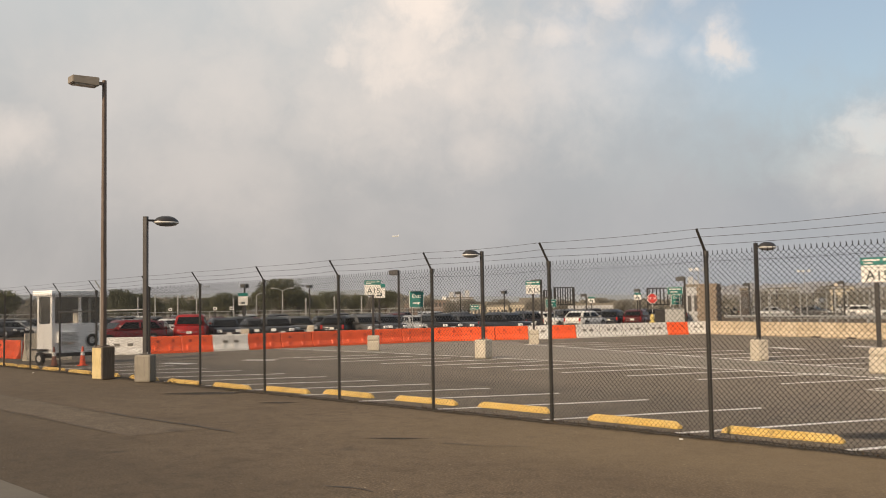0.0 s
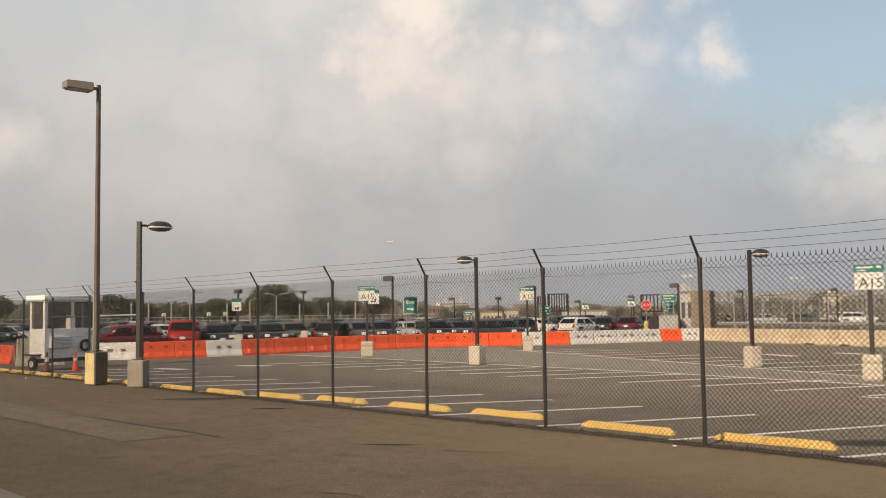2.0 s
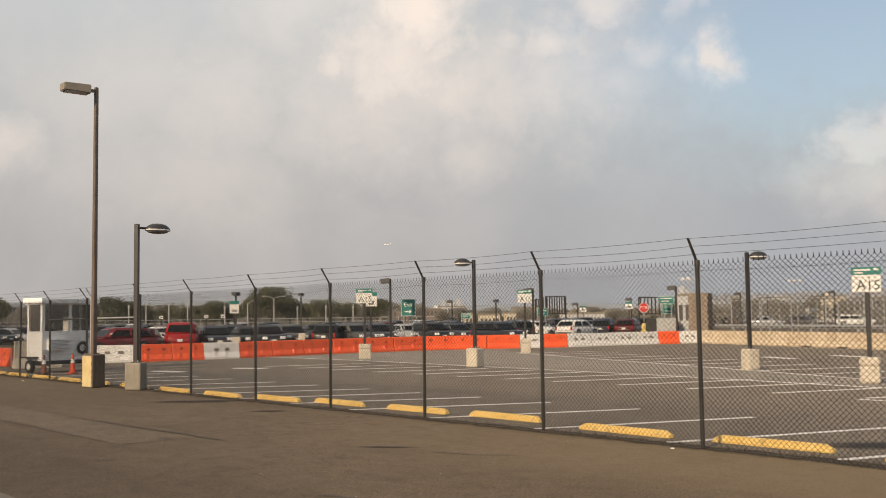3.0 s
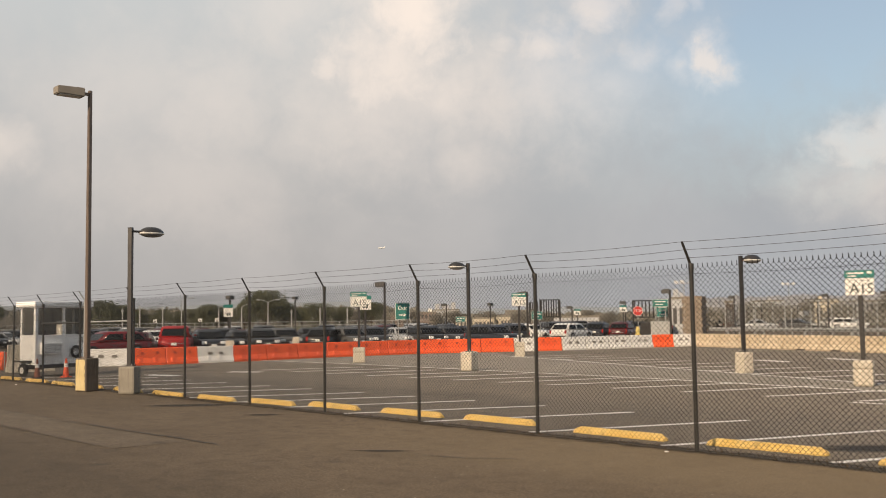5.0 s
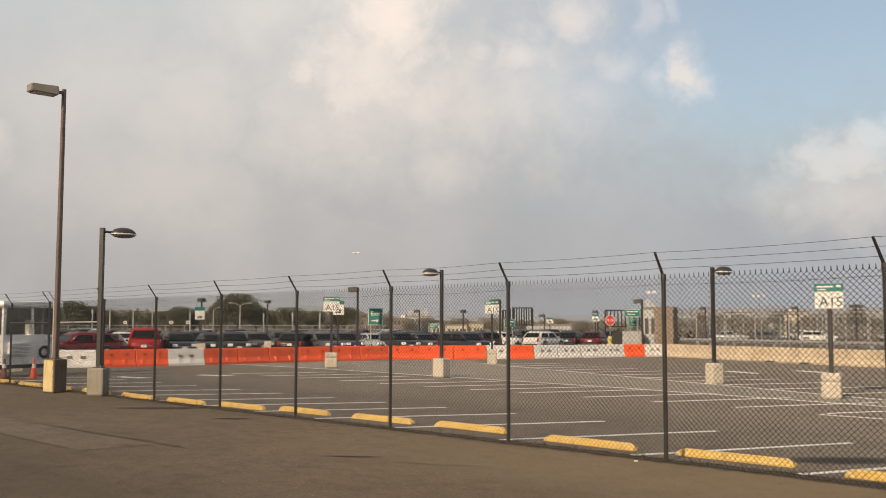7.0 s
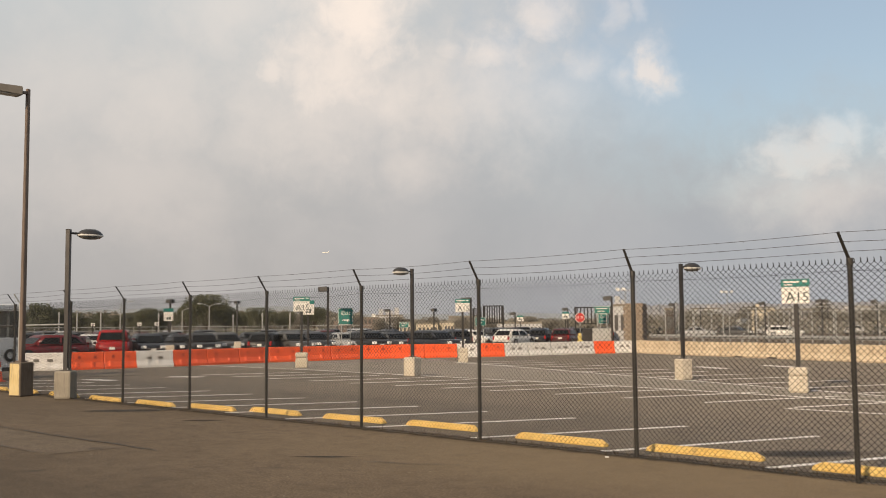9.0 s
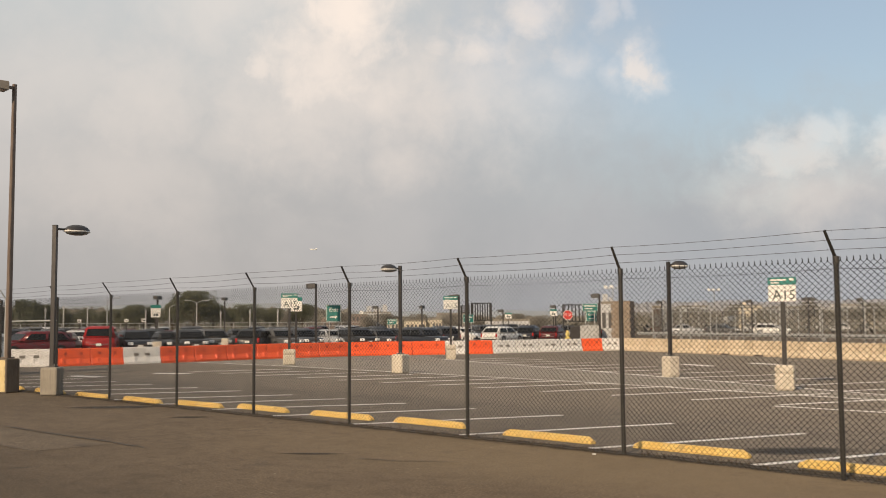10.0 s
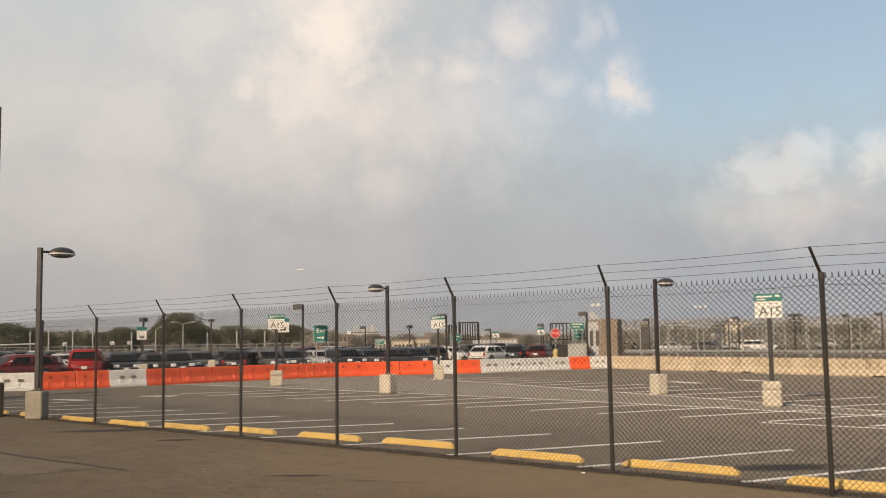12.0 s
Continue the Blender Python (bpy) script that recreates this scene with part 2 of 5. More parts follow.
STOP_YELLOW = surface("yellow_stop_paint", (0.76, 0.48, 0.11), (0.84, 0.60, 0.21), 4.0, 45, 0.7, dirt=(0.30, 0.20, 0.09), dirt_amount=0.65)
LINE_WHITE = worn_paint("white_line_paint", (0.84, 0.82, 0.78), (0.22, 0.20, 0.175), 0.3)
POST_BLACK = surface("black_vinyl_steel", (0.022, 0.020, 0.018), (0.045, 0.040, 0.034), 5, 60, 0.5, 0.0, 0.1)
WIRE = plain("black_vinyl_wire", (0.020, 0.018, 0.016), 0.5)
BARB = plain("weathered_wire", (0.055, 0.05, 0.045), 0.5, 0.4)
POLE_BROWN = surface("bronze_pole_paint", (0.115, 0.085, 0.065), (0.165, 0.125, 0.10), 3, 40, 0.45, 0.1, 0.05)
POLE_DARK = surface("dark_pole_paint", (0.028, 0.025, 0.024), (0.05, 0.045, 0.042), 3, 40, 0.4, 0.2, 0.05)
LAMP_SHELL = plain("dark_lamp_shell", (0.045, 0.042, 0.042), 0.35, 0.3)
LAMP_BAND = plain("pale_lamp_band", (0.62, 0.60, 0.56), 0.3)
LAMP_GREY = plain("weathered_lamp_box", (0.10, 0.095, 0.09), 0.5)
LAMP_LENS = plain("smoky_lamp_lens", (0.16, 0.155, 0.15), 0.25)
LAMP_BOX = plain("tan_lamp_housing", (0.26, 0.225, 0.18), 0.5)
ORANGE = surface("orange_plastic", (0.90, 0.102, 0.020), (0.96, 0.138, 0.034), 1.2, 18, 0.5, 0, 0.05, dirt=(0.42, 0.09, 0.04), dirt_amount=0.5, streaks=True)
WHITE_PLASTIC = surface("white_plastic", (0.70, 0.68, 0.64), (0.82, 0.80, 0.77), 1.2, 18, 0.5, 0, 0.05, dirt=(0.38, 0.33, 0.26), dirt_amount=0.5, streaks=True)
SLOT = plain("dark_recess", (0.05, 0.04, 0.035), 0.9)
RECESS_SHADE_ORANGE = plain("orange_recess_shade", (0.42, 0.050, 0.018), 0.7)
BOOTH_WHITE = surface("white_booth_panel", (0.84, 0.83, 0.81), (0.90, 0.89, 0.87), 1.5, 20, 0.45, 0, 0.03, dirt=(0.62, 0.58, 0.52), dirt_amount=0.3, streaks=True)
SIGN_WHITE = plain("white_sign_sheet", (0.78, 0.76, 0.71), 0.5)
SIGN_GREEN = plain("green_sign_sheet", (0.010, 0.185, 0.158), 0.45)
SIGN_RED = plain("red_sign_sheet", (0.62, 0.035, 0.03), 0.45)
LETTER_DARK = plain("dark_lettering", (0.03, 0.045, 0.04), 0.6)
GALV = surface("galvanised_steel", (0.34, 0.34, 0.33), (0.48, 0.48, 0.46), 4, 50, 0.5, 0.5, 0.05)
RUBBER = plain("black_rubber", (0.018, 0.017, 0.016), 0.8)
RIM = plain("alloy_rim", (0.45, 0.45, 0.46), 0.35, 0.7)
GLASS = plain("tinted_glass", (0.008, 0.009, 0.010), 0.05, 0.0, 0.0)
GLASS.node_tree.nodes["Principled BSDF"].inputs["Specular IOR Level"].default_value = 0.12
BOOTH_GLASS = plain("smoked_booth_glass", (0.50, 0.49, 0.46), 0.03)
BOOTH_GLASS.node_tree.nodes["Principled BSDF"].inputs["Transmission Weight"].default_value = 0.92
BOOTH_GLASS.node_tree.nodes["Principled BSDF"].inputs["IOR"].default_value = 1.1
CHROME = plain("bright_trim", (0.62, 0.62, 0.61), 0.2, 0.9)
TAIL = plain("red_tail_lens", (0.36, 0.014, 0.012), 0.2)
HEAD = plain("clear_head_lens", (0.88, 0.88, 0.86), 0.12)
PLATE = plain("pale_plate", (0.70, 0.69, 0.64), 0.5)
CONE_ORANGE = plain("cone_orange", (0.80, 0.10, 0.03), 0.6)
DIRT = surface("brown_dirt", (0.045, 0.032, 0.020), (0.095, 0.07, 0.045), 3, 30, 0.95, 0, 0.6, 0.02, 0.6)

RECESS_SHADE_GREY = plain("grey_recess_shade", (0.22, 0.20, 0.175), 0.9)


def verge_material():
    """Brown dirt that thins out raggedly on both sides of the fence line."""
    m = bpy.data.materials.new("blown_dirt")
    m.use_nodes = True
    nd, lk, put, calc, blend, rough_noise, span = node_kit(m.node_tree)
    co = nd.new("ShaderNodeTexCoord").outputs["Object"]
    sep = nd.new("ShaderNodeSeparateXYZ")
    put(sep.inputs[0], co)
    off = calc("ABSOLUTE", calc("SUBTRACT", sep.outputs[1], 11.98))
    ragged = calc("ADD", off, calc("MULTIPLY", calc("SUBTRACT", rough_noise(co, 3.5, 6.0, 0.7), 0.5), 0.55))
    put(nd["Principled BSDF"].inputs["Base Color"], blend(rough_noise(co, 30.0, 3.0, 0.6), (0.028, 0.020, 0.012), (0.075, 0.055, 0.034)))
    put(nd["Principled BSDF"].inputs["Roughness"], 0.95)
    put(nd["Principled BSDF"].inputs["Alpha"], calc("MULTIPLY", span(ragged, 0.30, 0.02), 0.85))
    return m


VERGE = verge_material()


def dark_patch_material():
    """A dark patch on the ground, fading out towards its rim."""
    m = bpy.data.materials.new("soft_dark_patch")
    m.use_nodes = True
    nd, lk, put, calc, blend, rough_noise, span = node_kit(m.node_tree)
    co = nd.new("ShaderNodeTexCoord").outputs["Object"]
    ln = nd.new("ShaderNodeVectorMath")
    ln.operation = "LENGTH"
    put(ln.inputs[0], co)
    r = calc("ADD", ln.outputs["Value"], calc("MULTIPLY", calc("SUBTRACT", rough_noise(co, 2.5, 4.0), 0.5), 0.8))
    put(nd["Principled BSDF"].inputs["Base Color"], (0.030, 0.026, 0.022))
    put(nd["Principled BSDF"].inputs["Roughness"], 0.8)
    put(nd["Principled BSDF"].inputs["Alpha"], calc("MULTIPLY", span(r, 1.0, 0.35), 0.72))
    return m


DARK_PATCH = dark_patch_material()
BARK = surface("bark", (0.06, 0.045, 0.032), (0.10, 0.08, 0.06), 2, 20, 0.9)
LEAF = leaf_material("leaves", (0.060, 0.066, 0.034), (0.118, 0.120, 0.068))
# leaf colour for far plants, paled and greyed to carry the haze
LEAF_HAZE = leaf_material("haze_paled_leaves", (0.16, 0.148, 0.122), (0.24, 0.222, 0.185))
GRASS = surface("dry_grass", (0.085, 0.095, 0.04), (0.15, 0.14, 0.075), 0.2, 8, 0.95)


# ---- building helpers ----
def link_mesh(name, bm, material, smooth=False):
    me = bpy.data.meshes.new(name)
    bm.to_mesh(me)
    bm.free()
    me.materials.append(material)
    if smooth:
        for p in me.polygons:
            p.use_smooth = True
    return new(name, me)


def part(name, bm, material, parent, label="", smooth=False):
    ob = link_mesh(name, bm, material, smooth)
    ob.parent = parent
    if label:
        tagged(ob, label)
    return ob


def base_of(name, m, label, category, group="", kind=""):
    ob = new(name)
    ob.empty_display_size = 0.2
    ob.matrix_basis = m
    return tagged(ob, label, category, group, kind)


def box(bm, x, y, z, sx, sy, sz, bevel=0.0, turn=0.0):
    """A block centred on x, y with its underside at z."""
    m = Matrix.Translation((x, y, z + sz / 2)) @ Matrix.Rotation(turn, 4, "Z") @ Matrix.Diagonal((sx, sy, sz, 1))
    made = bmesh.ops.create_cube(bm, size=1, matrix=m)["verts"]
    if bevel:
        edges = list({e for v in made for e in v.link_edges})
        bmesh.ops.bevel(bm, geom=edges, offset=bevel, segments=2, affect="EDGES", profile=0.5)


def rod(bm, a, b, r, r2=None, n=8):
    a, b = Vector(a), Vector(b)
    d = b - a
    m = Matrix.Translation((a + b) / 2) @ d.to_track_quat("Z", "Y").to_matrix().to_4x4()
    bmesh.ops.create_cone(bm, cap_ends=True, segments=n, radius1=r, radius2=r if r2 is None else r2, depth=d.length, matrix=m)


def ring(bm, m, r, thick, n=20, k=6):
    """A torus in the local XZ plane."""
    rows = []
    for i in range(n):
        a = 2 * math.pi * i / n
        rows.append([bm.verts.new(m @ Vector(((r + thick * math.cos(b)) * math.cos(a), thick * math.sin(b), (r + thick * math.cos(b)) * math.sin(a)))) for b in (2 * math.pi * j / k for j in range(k))])
    for i in range(n):
        for j in range(k):
            p, q = rows[i], rows[(i + 1) % n]
            bm.faces.new((p[j], p[(j + 1) % k], q[(j + 1) % k], q[j]))


def prism(bm, profile, a, b, m=Matrix()):
    """A closed (y, z) profile swept along x from a to b."""
    p = [bm.verts.new(m @ Vector((a, y, z))) for y, z in profile]
    q = [bm.verts.new(m @ Vector((b, y, z))) for y, z in profile]
    n = len(profile)
    for i in range(n):
        bm.faces.new((p[i], p[(i + 1) % n], q[(i + 1) % n], q[i]))
    bm.faces.new(p[::-1])
    bm.faces.new(q)
    bmesh.ops.recalc_face_normals(bm, faces=bm.faces)


def loft(bm, sections):
    """Closed rings of equal size joined in turn, capped at both ends."""
    rings = [[bm.verts.new(v) for v in s] for s in sections]
    n = len(rings[0])
    for p, q in zip(rings, rings[1:]):
        for i in range(n):
            bm.faces.new((p[i], p[(i + 1) % n], q[(i + 1) % n], q[i]))
    bm.faces.new(rings[0][::-1])
    bm.faces.new(rings[-1])
    bmesh.ops.recalc_face_normals(bm, faces=bm.faces)


def flat_poly(bm, pts, z):
    bm.faces.new([bm.verts.new((x, y, z)) for x, y in pts])
    bmesh.ops.recalc_face_normals(bm, faces=bm.faces)
    for f in bm.faces:
        if f.normal.z < 0:
            f.normal_flip()


def lettering(text, size, material, parent, m, depth=0.004, name="lettering"):
    cu = bpy.data.curves.new(name, "FONT")
    cu.body, cu.size, cu.align_x, cu.align_y, cu.extrude = text, size, "CENTER", "CENTER", depth
    cu.resolution_u = 2
    tmp = bpy.data.objects.new(name, cu)
    scene.collection.objects.link(tmp)
    me = bpy.data.meshes.new_from_object(tmp)
    bpy.data.objects.remove(tmp)
    me.materials.clear()
    me.materials.append(material)
    ob = new(name, me)
    ob.parent = parent
    ob.matrix_basis = m
    return ob


UP_FACE = pose(0, 0, 0, 90, 0, 0)  # letters that stand up and face local -Y


def bearing(b, d, z=0.0):
    """A place d metres off on compass bearing b, counted from +Y towards -X."""
    return Vector((-d * math.sin(radians(b)), d * math.cos(radians(b)), z))


ROW = radians(-22.0)  # the lot's rows run at this angle to the fence
U, V = Vector((math.cos(ROW), math.sin(ROW), 0)), Vector((-math.sin(ROW), math.cos(ROW), 0))
ISLAND = Vector((-24.8, 31.8, 0))


def lot(u, v):
    return ISLAND + U * u + V * v


FENCE_Y, BAY, FENCE_H = 12.06, 3.05, 2.62
# ---- ground ----
bm = bmesh.new()
flat_poly(bm, [(-2500, -1500), (1500, -1500), (1500, 2500), (-2500, 2500)], 0.0)
tagged(link_mesh("ground", bm, ASPHALT), "grey-brown worn asphalt with cracks and oil stains", "ground", kind="structure")
bm = bmesh.new()
flat_poly(bm, [(-47.5, 12.1), (-11.4, 12.1), (-8.3, 12.0), (-5.0, 11.77), (7.1, 10.9), (12, 12.1), (12, 34.5), (-38.0, 56.2), (-47.5, 46)], 0.004)
tagged(link_mesh("pavement", bm, LOT), "dark grey asphalt surface of the empty car park", "pavement", kind="structure")
bm = bmesh.new()
flat_poly(bm, [(-420, 150), (-300, -60), (-2400, -900), (-2400, 2400), (400, 2400), (400, 260), (-60, 190), (-190, 190)], 0.006)
tagged(link_mesh("ground_grass", bm, GRASS), "dry mown grass far beyond the car park", "grass", kind="structure")
bm = bmesh.new()
random.seed(3)
edge_a = [(x, 7.55 + random.uniform(-0.06, 0.06)) for x in np.linspace(-60, -14.9, 24)]
edge_b = [(x, 6.42 + random.uniform(-0.06, 0.06)) for x in np.linspace(-14.9, -60, 24)]
flat_poly(bm, edge_a + edge_b, 0.005)
tagged(link_mesh("road_patch", bm, PATCH), "long paler asphalt patch over a filled trench", "road patch", kind="structure")
bm = bmesh.new()
flat_poly(bm, [(-44.0, 26.7), (-36.0, 26.7), (-19.0, 25.4), (-9.0, 24.0), (-9.6, 25.4), (-24.8, 31.7), (-36.9, 37.0), (-41.5, 40.5), (-43.6, 36.0)], 0.0052)
tagged(link_mesh("pavement_island", bm, LOT_PALE), "paler asphalt of the painted island", "pavement", kind="structure")
# tar sealed seams round the patch
bm = bmesh.new()


def seam(pts, w):
    random.seed(len(pts) + int(pts[0][0] * 10))
    fine = []
    for (x0, y0), (x1, y1) in zip(pts, pts[1:]):
        k = max(2, int(math.hypot(x1 - x0, y1 - y0) / 0.35))
        fine += [(x0 + (x1 - x0) * i / k + random.uniform(-.03, .03), y0 + (y1 - y0) * i / k + random.uniform(-.03, .03)) for i in range(k)]
    fine.append(pts[-1])
    rows = []
    for i, (x, y) in enumerate(fine):
        x2, y2 = fine[min(i + 1, len(fine) - 1)]
        x1, y1 = fine[max(i - 1, 0)]
        d = Vector((x2 - x1, y2 - y1)).normalized()
        ww = w * random.uniform(0.35, 1.0) * (0.15 if i in (0, len(fine) - 1) else 1)
        rows.append((bm.verts.new((x - d.y * ww, y + d.x * ww, 0.009)), bm.verts.new((x + d.y * ww, y - d.x * ww, 0.009))))
    for (a, b), (c, d2) in zip(rows, rows[1:]):
        bm.faces.new((a, b, d2, c))


seam([(-19, 7.62), (-16.5, 7.68), (-14.6, 7.75), (-14.0, 7.72)], 0.028)
seam([(-30, 6.4), (-21, 6.38), (-14.9, 6.42)], 0.014)
seam([(-36, 7.5), (-24, 7.55), (-19, 7.6)], 0.014)
seam([(-10.9, 9.0), (-10.1, 9.35), (-9.4, 9.85)], 0.016)
seam([(-9.1, 6.05), (-8.7, 6.2), (-8.3, 6.2)], 0.022)
tagged(link_mesh("road_seam", bm, SEAL), "black tar seams and cracks in the asphalt", "road seam", kind="structure")
# dark soft-edged patches along the fence
bm = bmesh.new()
flat_poly(bm, [(math.cos(2 * math.pi * i / 40) * 1.2, math.sin(2 * math.pi * i / 40) * 1.2) for i in range(40)], 0.0)
dark_patch_me = bpy.data.meshes.new("oil_stain")
bm.to_mesh(dark_patch_me)
bm.free()
dark_patch_me.materials.append(DARK_PATCH)
for cx, cy, sx, sy, turn in ((-21.4, 11.05, 1.4, 0.38, 48), (-17.94, 10.86, 0.55, 0.20, 40), (-11.6, 9.0, 0.6, 0.10, 40), (-6.65, 13.85, 1.15, 0.5, 48), (-3.6, 13.9, 1.1, 0.5, 45), (-37.4, 18.7, 1.7, 0.3, 70)):
    ob = new("oil_stain", dark_patch_me)
    ob.matrix_basis = pose(cx, cy, 0.0085, 0, 0, turn) @ Matrix.Diagonal((sx, sy, 1, 1))
    tagged(ob, "dark soft-edged patch on the asphalt", "stain", "stains on the asphalt", "structure")
# strip of dirt and dead weeds under the fence
bm = bmesh.new()
random.seed(4)
flat_poly(bm, [(10, 12.5), (-56, 12.5), (-56, 11.4), (10, 11.4)], 0.0095)
tagged(link_mesh("ground_dirt", bm, VERGE), "strip of brown dirt blown along the fence", "dirt", kind="structure")
bm = bmesh.new()
for _ in range(900):
    x, y = random.uniform(-48, 2), 12.0 + random.gauss(0, 0.07)
    if random.random() < 0.6:
        r = random.uniform(0.006, 0.02)
        bmesh.ops.create_icosphere(bm, subdivisions=1, radius=r, matrix=Matrix.Translation((x, y, 0.01 + r * 0.4)))
    else:
        for _ in range(4):
            a, h = random.uniform(0, 6.28), random.uniform(0.04, 0.12)
            d = Vector((math.cos(a), math.sin(a), 0)) * 0.006
            bm.faces.new([bm.verts.new(q) for q in (Vector((x, y, 0.005)) - d, Vector((x, y, 0.005)) + d, Vector((x + random.uniform(-.04, .04), y + random.uniform(-.04, .04), h)))])
tagged(link_mesh("gravel", bm, DIRT), "loose grit and dry weeds along the fence foot", "gravel", kind="stuff")
bm = bmesh.new()
for x, y in ((-8.55, 11.62), (-33.6, 11.2)):
    box(bm, x, y, 0.004, 0.05, 0.035, 0.015, 0.004, x)
tagged(link_mesh("litter", bm, SIGN_WHITE), "crumpled white paper scraps on the asphalt", "litter")
# pavement kerb beside the road
bm = bmesh.new()
prism(bm, [(-3, 0.0), (0.0, 0.0), (0.0, 0.015), (-0.03, 0.03), (-3, 0.03)], -80, 8, Matrix.Translation((0, 3.66, 0)))
tagged(link_mesh("kerb", bm, KERB), "pale worn concrete kerb and pavement edge", "kerb", kind="structure")


# ---- painted lines ----
def strip_mesh(length, w):
    bm = bmesh.new()
    box(bm, 0, length / 2, 0, w, length, 0.004)
    me = bpy.data.meshes.new("parking_line")
    bm.to_mesh(me)
    bm.free()
    me.materials.append(LINE_WHITE)
    return me


STRIPS = {}


def paint_line(a, b, w=0.135, label="worn white painted parking bay line", group="painted bay lines", z=0.006):
    a, b = Vector((a[0], a[1], 0)), Vector((b[0], b[1], 0))
    key = (round((b - a).length, 2), w)
    if key not in STRIPS:
        STRIPS[key] = strip_mesh(*key)
    ob = new("parking_line", STRIPS[key])
    d = b - a
    ob.matrix_basis = Matrix.Translation((a.x, a.y, z)) @ Matrix.Rotation(math.atan2(-d.x, d.y), 4, "Z")
    return tagged(ob, label, "painted line", group, "structure")


# foot and head of each slanted bay line in the row by the fence
for foot_x, head_x in ((-1.2, 0.1), (-3.8, -2.45), (-6.4, -5.0), (-9.0, -7.57), (-11.68, -10.07), (-14.38, -12.6), (-16.9, -14.98), (-19.2, -17.2), (-21.4, -19.38), (-23.6, -21.52), (-26.0, -23.93), (-28.3, -26.15), (-30.9, -28.75), (-33.3, -31.1), (-35.8, -33.6), (-38.2, -36.0)):
    paint_line((foot_x, 12.15), (head_x, 16.08))
paint_line((-10.5, 20.8), (6.0, 20.6), 0.12, "long white painted island edge line", "island edge lines")
for foot_x in (-6.0, -8.25, -10.5, -12.74, -15.05, -17.3, -19.65, -21.6, -23.68, -25.85, -28.1, -30.6, -32.9, -35.2):
    paint_line((foot_x, 21.2), (foot_x + 1.53, 25.2))
paint_line((-45.0, 26.75), (-36.0, 26.75), 0.12, "long white painted island edge line", "island edge lines")
paint_line((-36.0, 26.75), (-19.0, 25.35), 0.12, "long white painted island edge line", "island edge lines")
paint_line((-19.0, 25.35), (6.0, 21.6), 0.12, "long white painted island edge line", "island edge lines")
paint_line(lot(-13, 0.3), lot(21.0, -0.2), 0.12, "long white painted island edge line", "island edge lines")
for k in range(-5, 7):
    paint_line(lot(2.42 * k, 0.1), lot(2.42 * k, 4.4))
for a, b in (((-23.55, 38.6), (-21.6, 37.6)), ((-21.8, 41.3), (-20.2, 40.6)), ((-35.0, 19.7), (-33.8, 20.4)), ((-35.8, 16.75), (-34.15, 17.05))):
    paint_line(a, b, 0.5, "short white painted guide dash", "guide dashes", 0.0062)


# ---- chain link fence ----
def chain_mesh(width, low, high, cell_w, cell_h, r, barb):
    """Interwoven zigzag wires, three-sided, with cut ends standing up along the top."""
    verts, faces = [], []
    n = max(1, round(width / cell_w))
    cw = width / n
    rows = int((high - low) / (cell_h / 2))

    def tube(path):
        s = len(verts)
        for x, y, z in path:
            verts.extend(((x - r * 1.1, y, z), (x + r * 1.1, y - r * 0.3, z), (x, y + r, z)))
        for i in range(len(path) - 1):
            p, q = s + 3 * i, s + 3 * i + 3
            for j in range(3):
                faces.append((p + j, p + (j + 1) % 3, q + (j + 1) % 3, q + j))

    for i in range(n):
        path = []
        for j in range(rows + 1):
            side = 1 if (i + j) % 2 else -1
            path.append((cw * (i + 0.5 + 0.5 * side), 0.006 * side, high - j * cell_h / 2))
        tube(path[::-1])
        if barb and i % 2:
            x = path[0][0]
            tube([(x + 0.008, 0, high - 0.01), (x - 0.003, 0, high + barb)])
            tube([(x - 0.008, 0, high - 0.01), (x + 0.004, 0.004, high + barb * 0.75)])
    me = bpy.data.meshes.new("chain_link_panel")
    me.from_pydata(verts, [], faces)
    me.materials.append(WIRE)
    return me


def fence_post_mesh():
    bm = bmesh.new()
    rod(bm, (0, 0, -0.1), (0, 0, FENCE_H - 0.02), 0.031, n=12)
    rod(bm, (0, 0, FENCE_H - 0.1), (0, 0, FENCE_H), 0.039, n=12)
    for z in np.linspace(0.2, FENCE_H - 0.25, 7):
        rod(bm, (0, 0, z - 0.012), (0, 0, z + 0.012), 0.035, n=10)
    me = bpy.data.meshes.new("post")
    bm.to_mesh(me)
    bm.free()
    me.materials.append(POST_BLACK)
    return me


def arm_mesh():
    bm = bmesh.new()
    loft(bm, [[(-w, y, z) for w, y, z in ((0.022, 0.015, 2.57), (-0.022, 0.015, 2.57), (-0.022, -0.025, 2.61), (0.022, -0.025, 2.61))],
              [(-w, y, z) for w, y, z in ((0.013, -0.238, 2.922), (-0.013, -0.238, 2.922), (-0.013, -0.258, 2.91), (0.013, -0.258, 2.91))]])
    me = bpy.data.meshes.new("barbed_wire_arm")
    bm.to_mesh(me)
    bm.free()
    me.materials.append(POST_BLACK)
    return me


def line_bend(x):
    """How far the fence line swings towards the road at its near end."""
    return 0.0 if x <= -11.4 else -0.03 * (x + 11.4) if x < -8.3 else -0.093 - 0.073 * (x + 8.3)


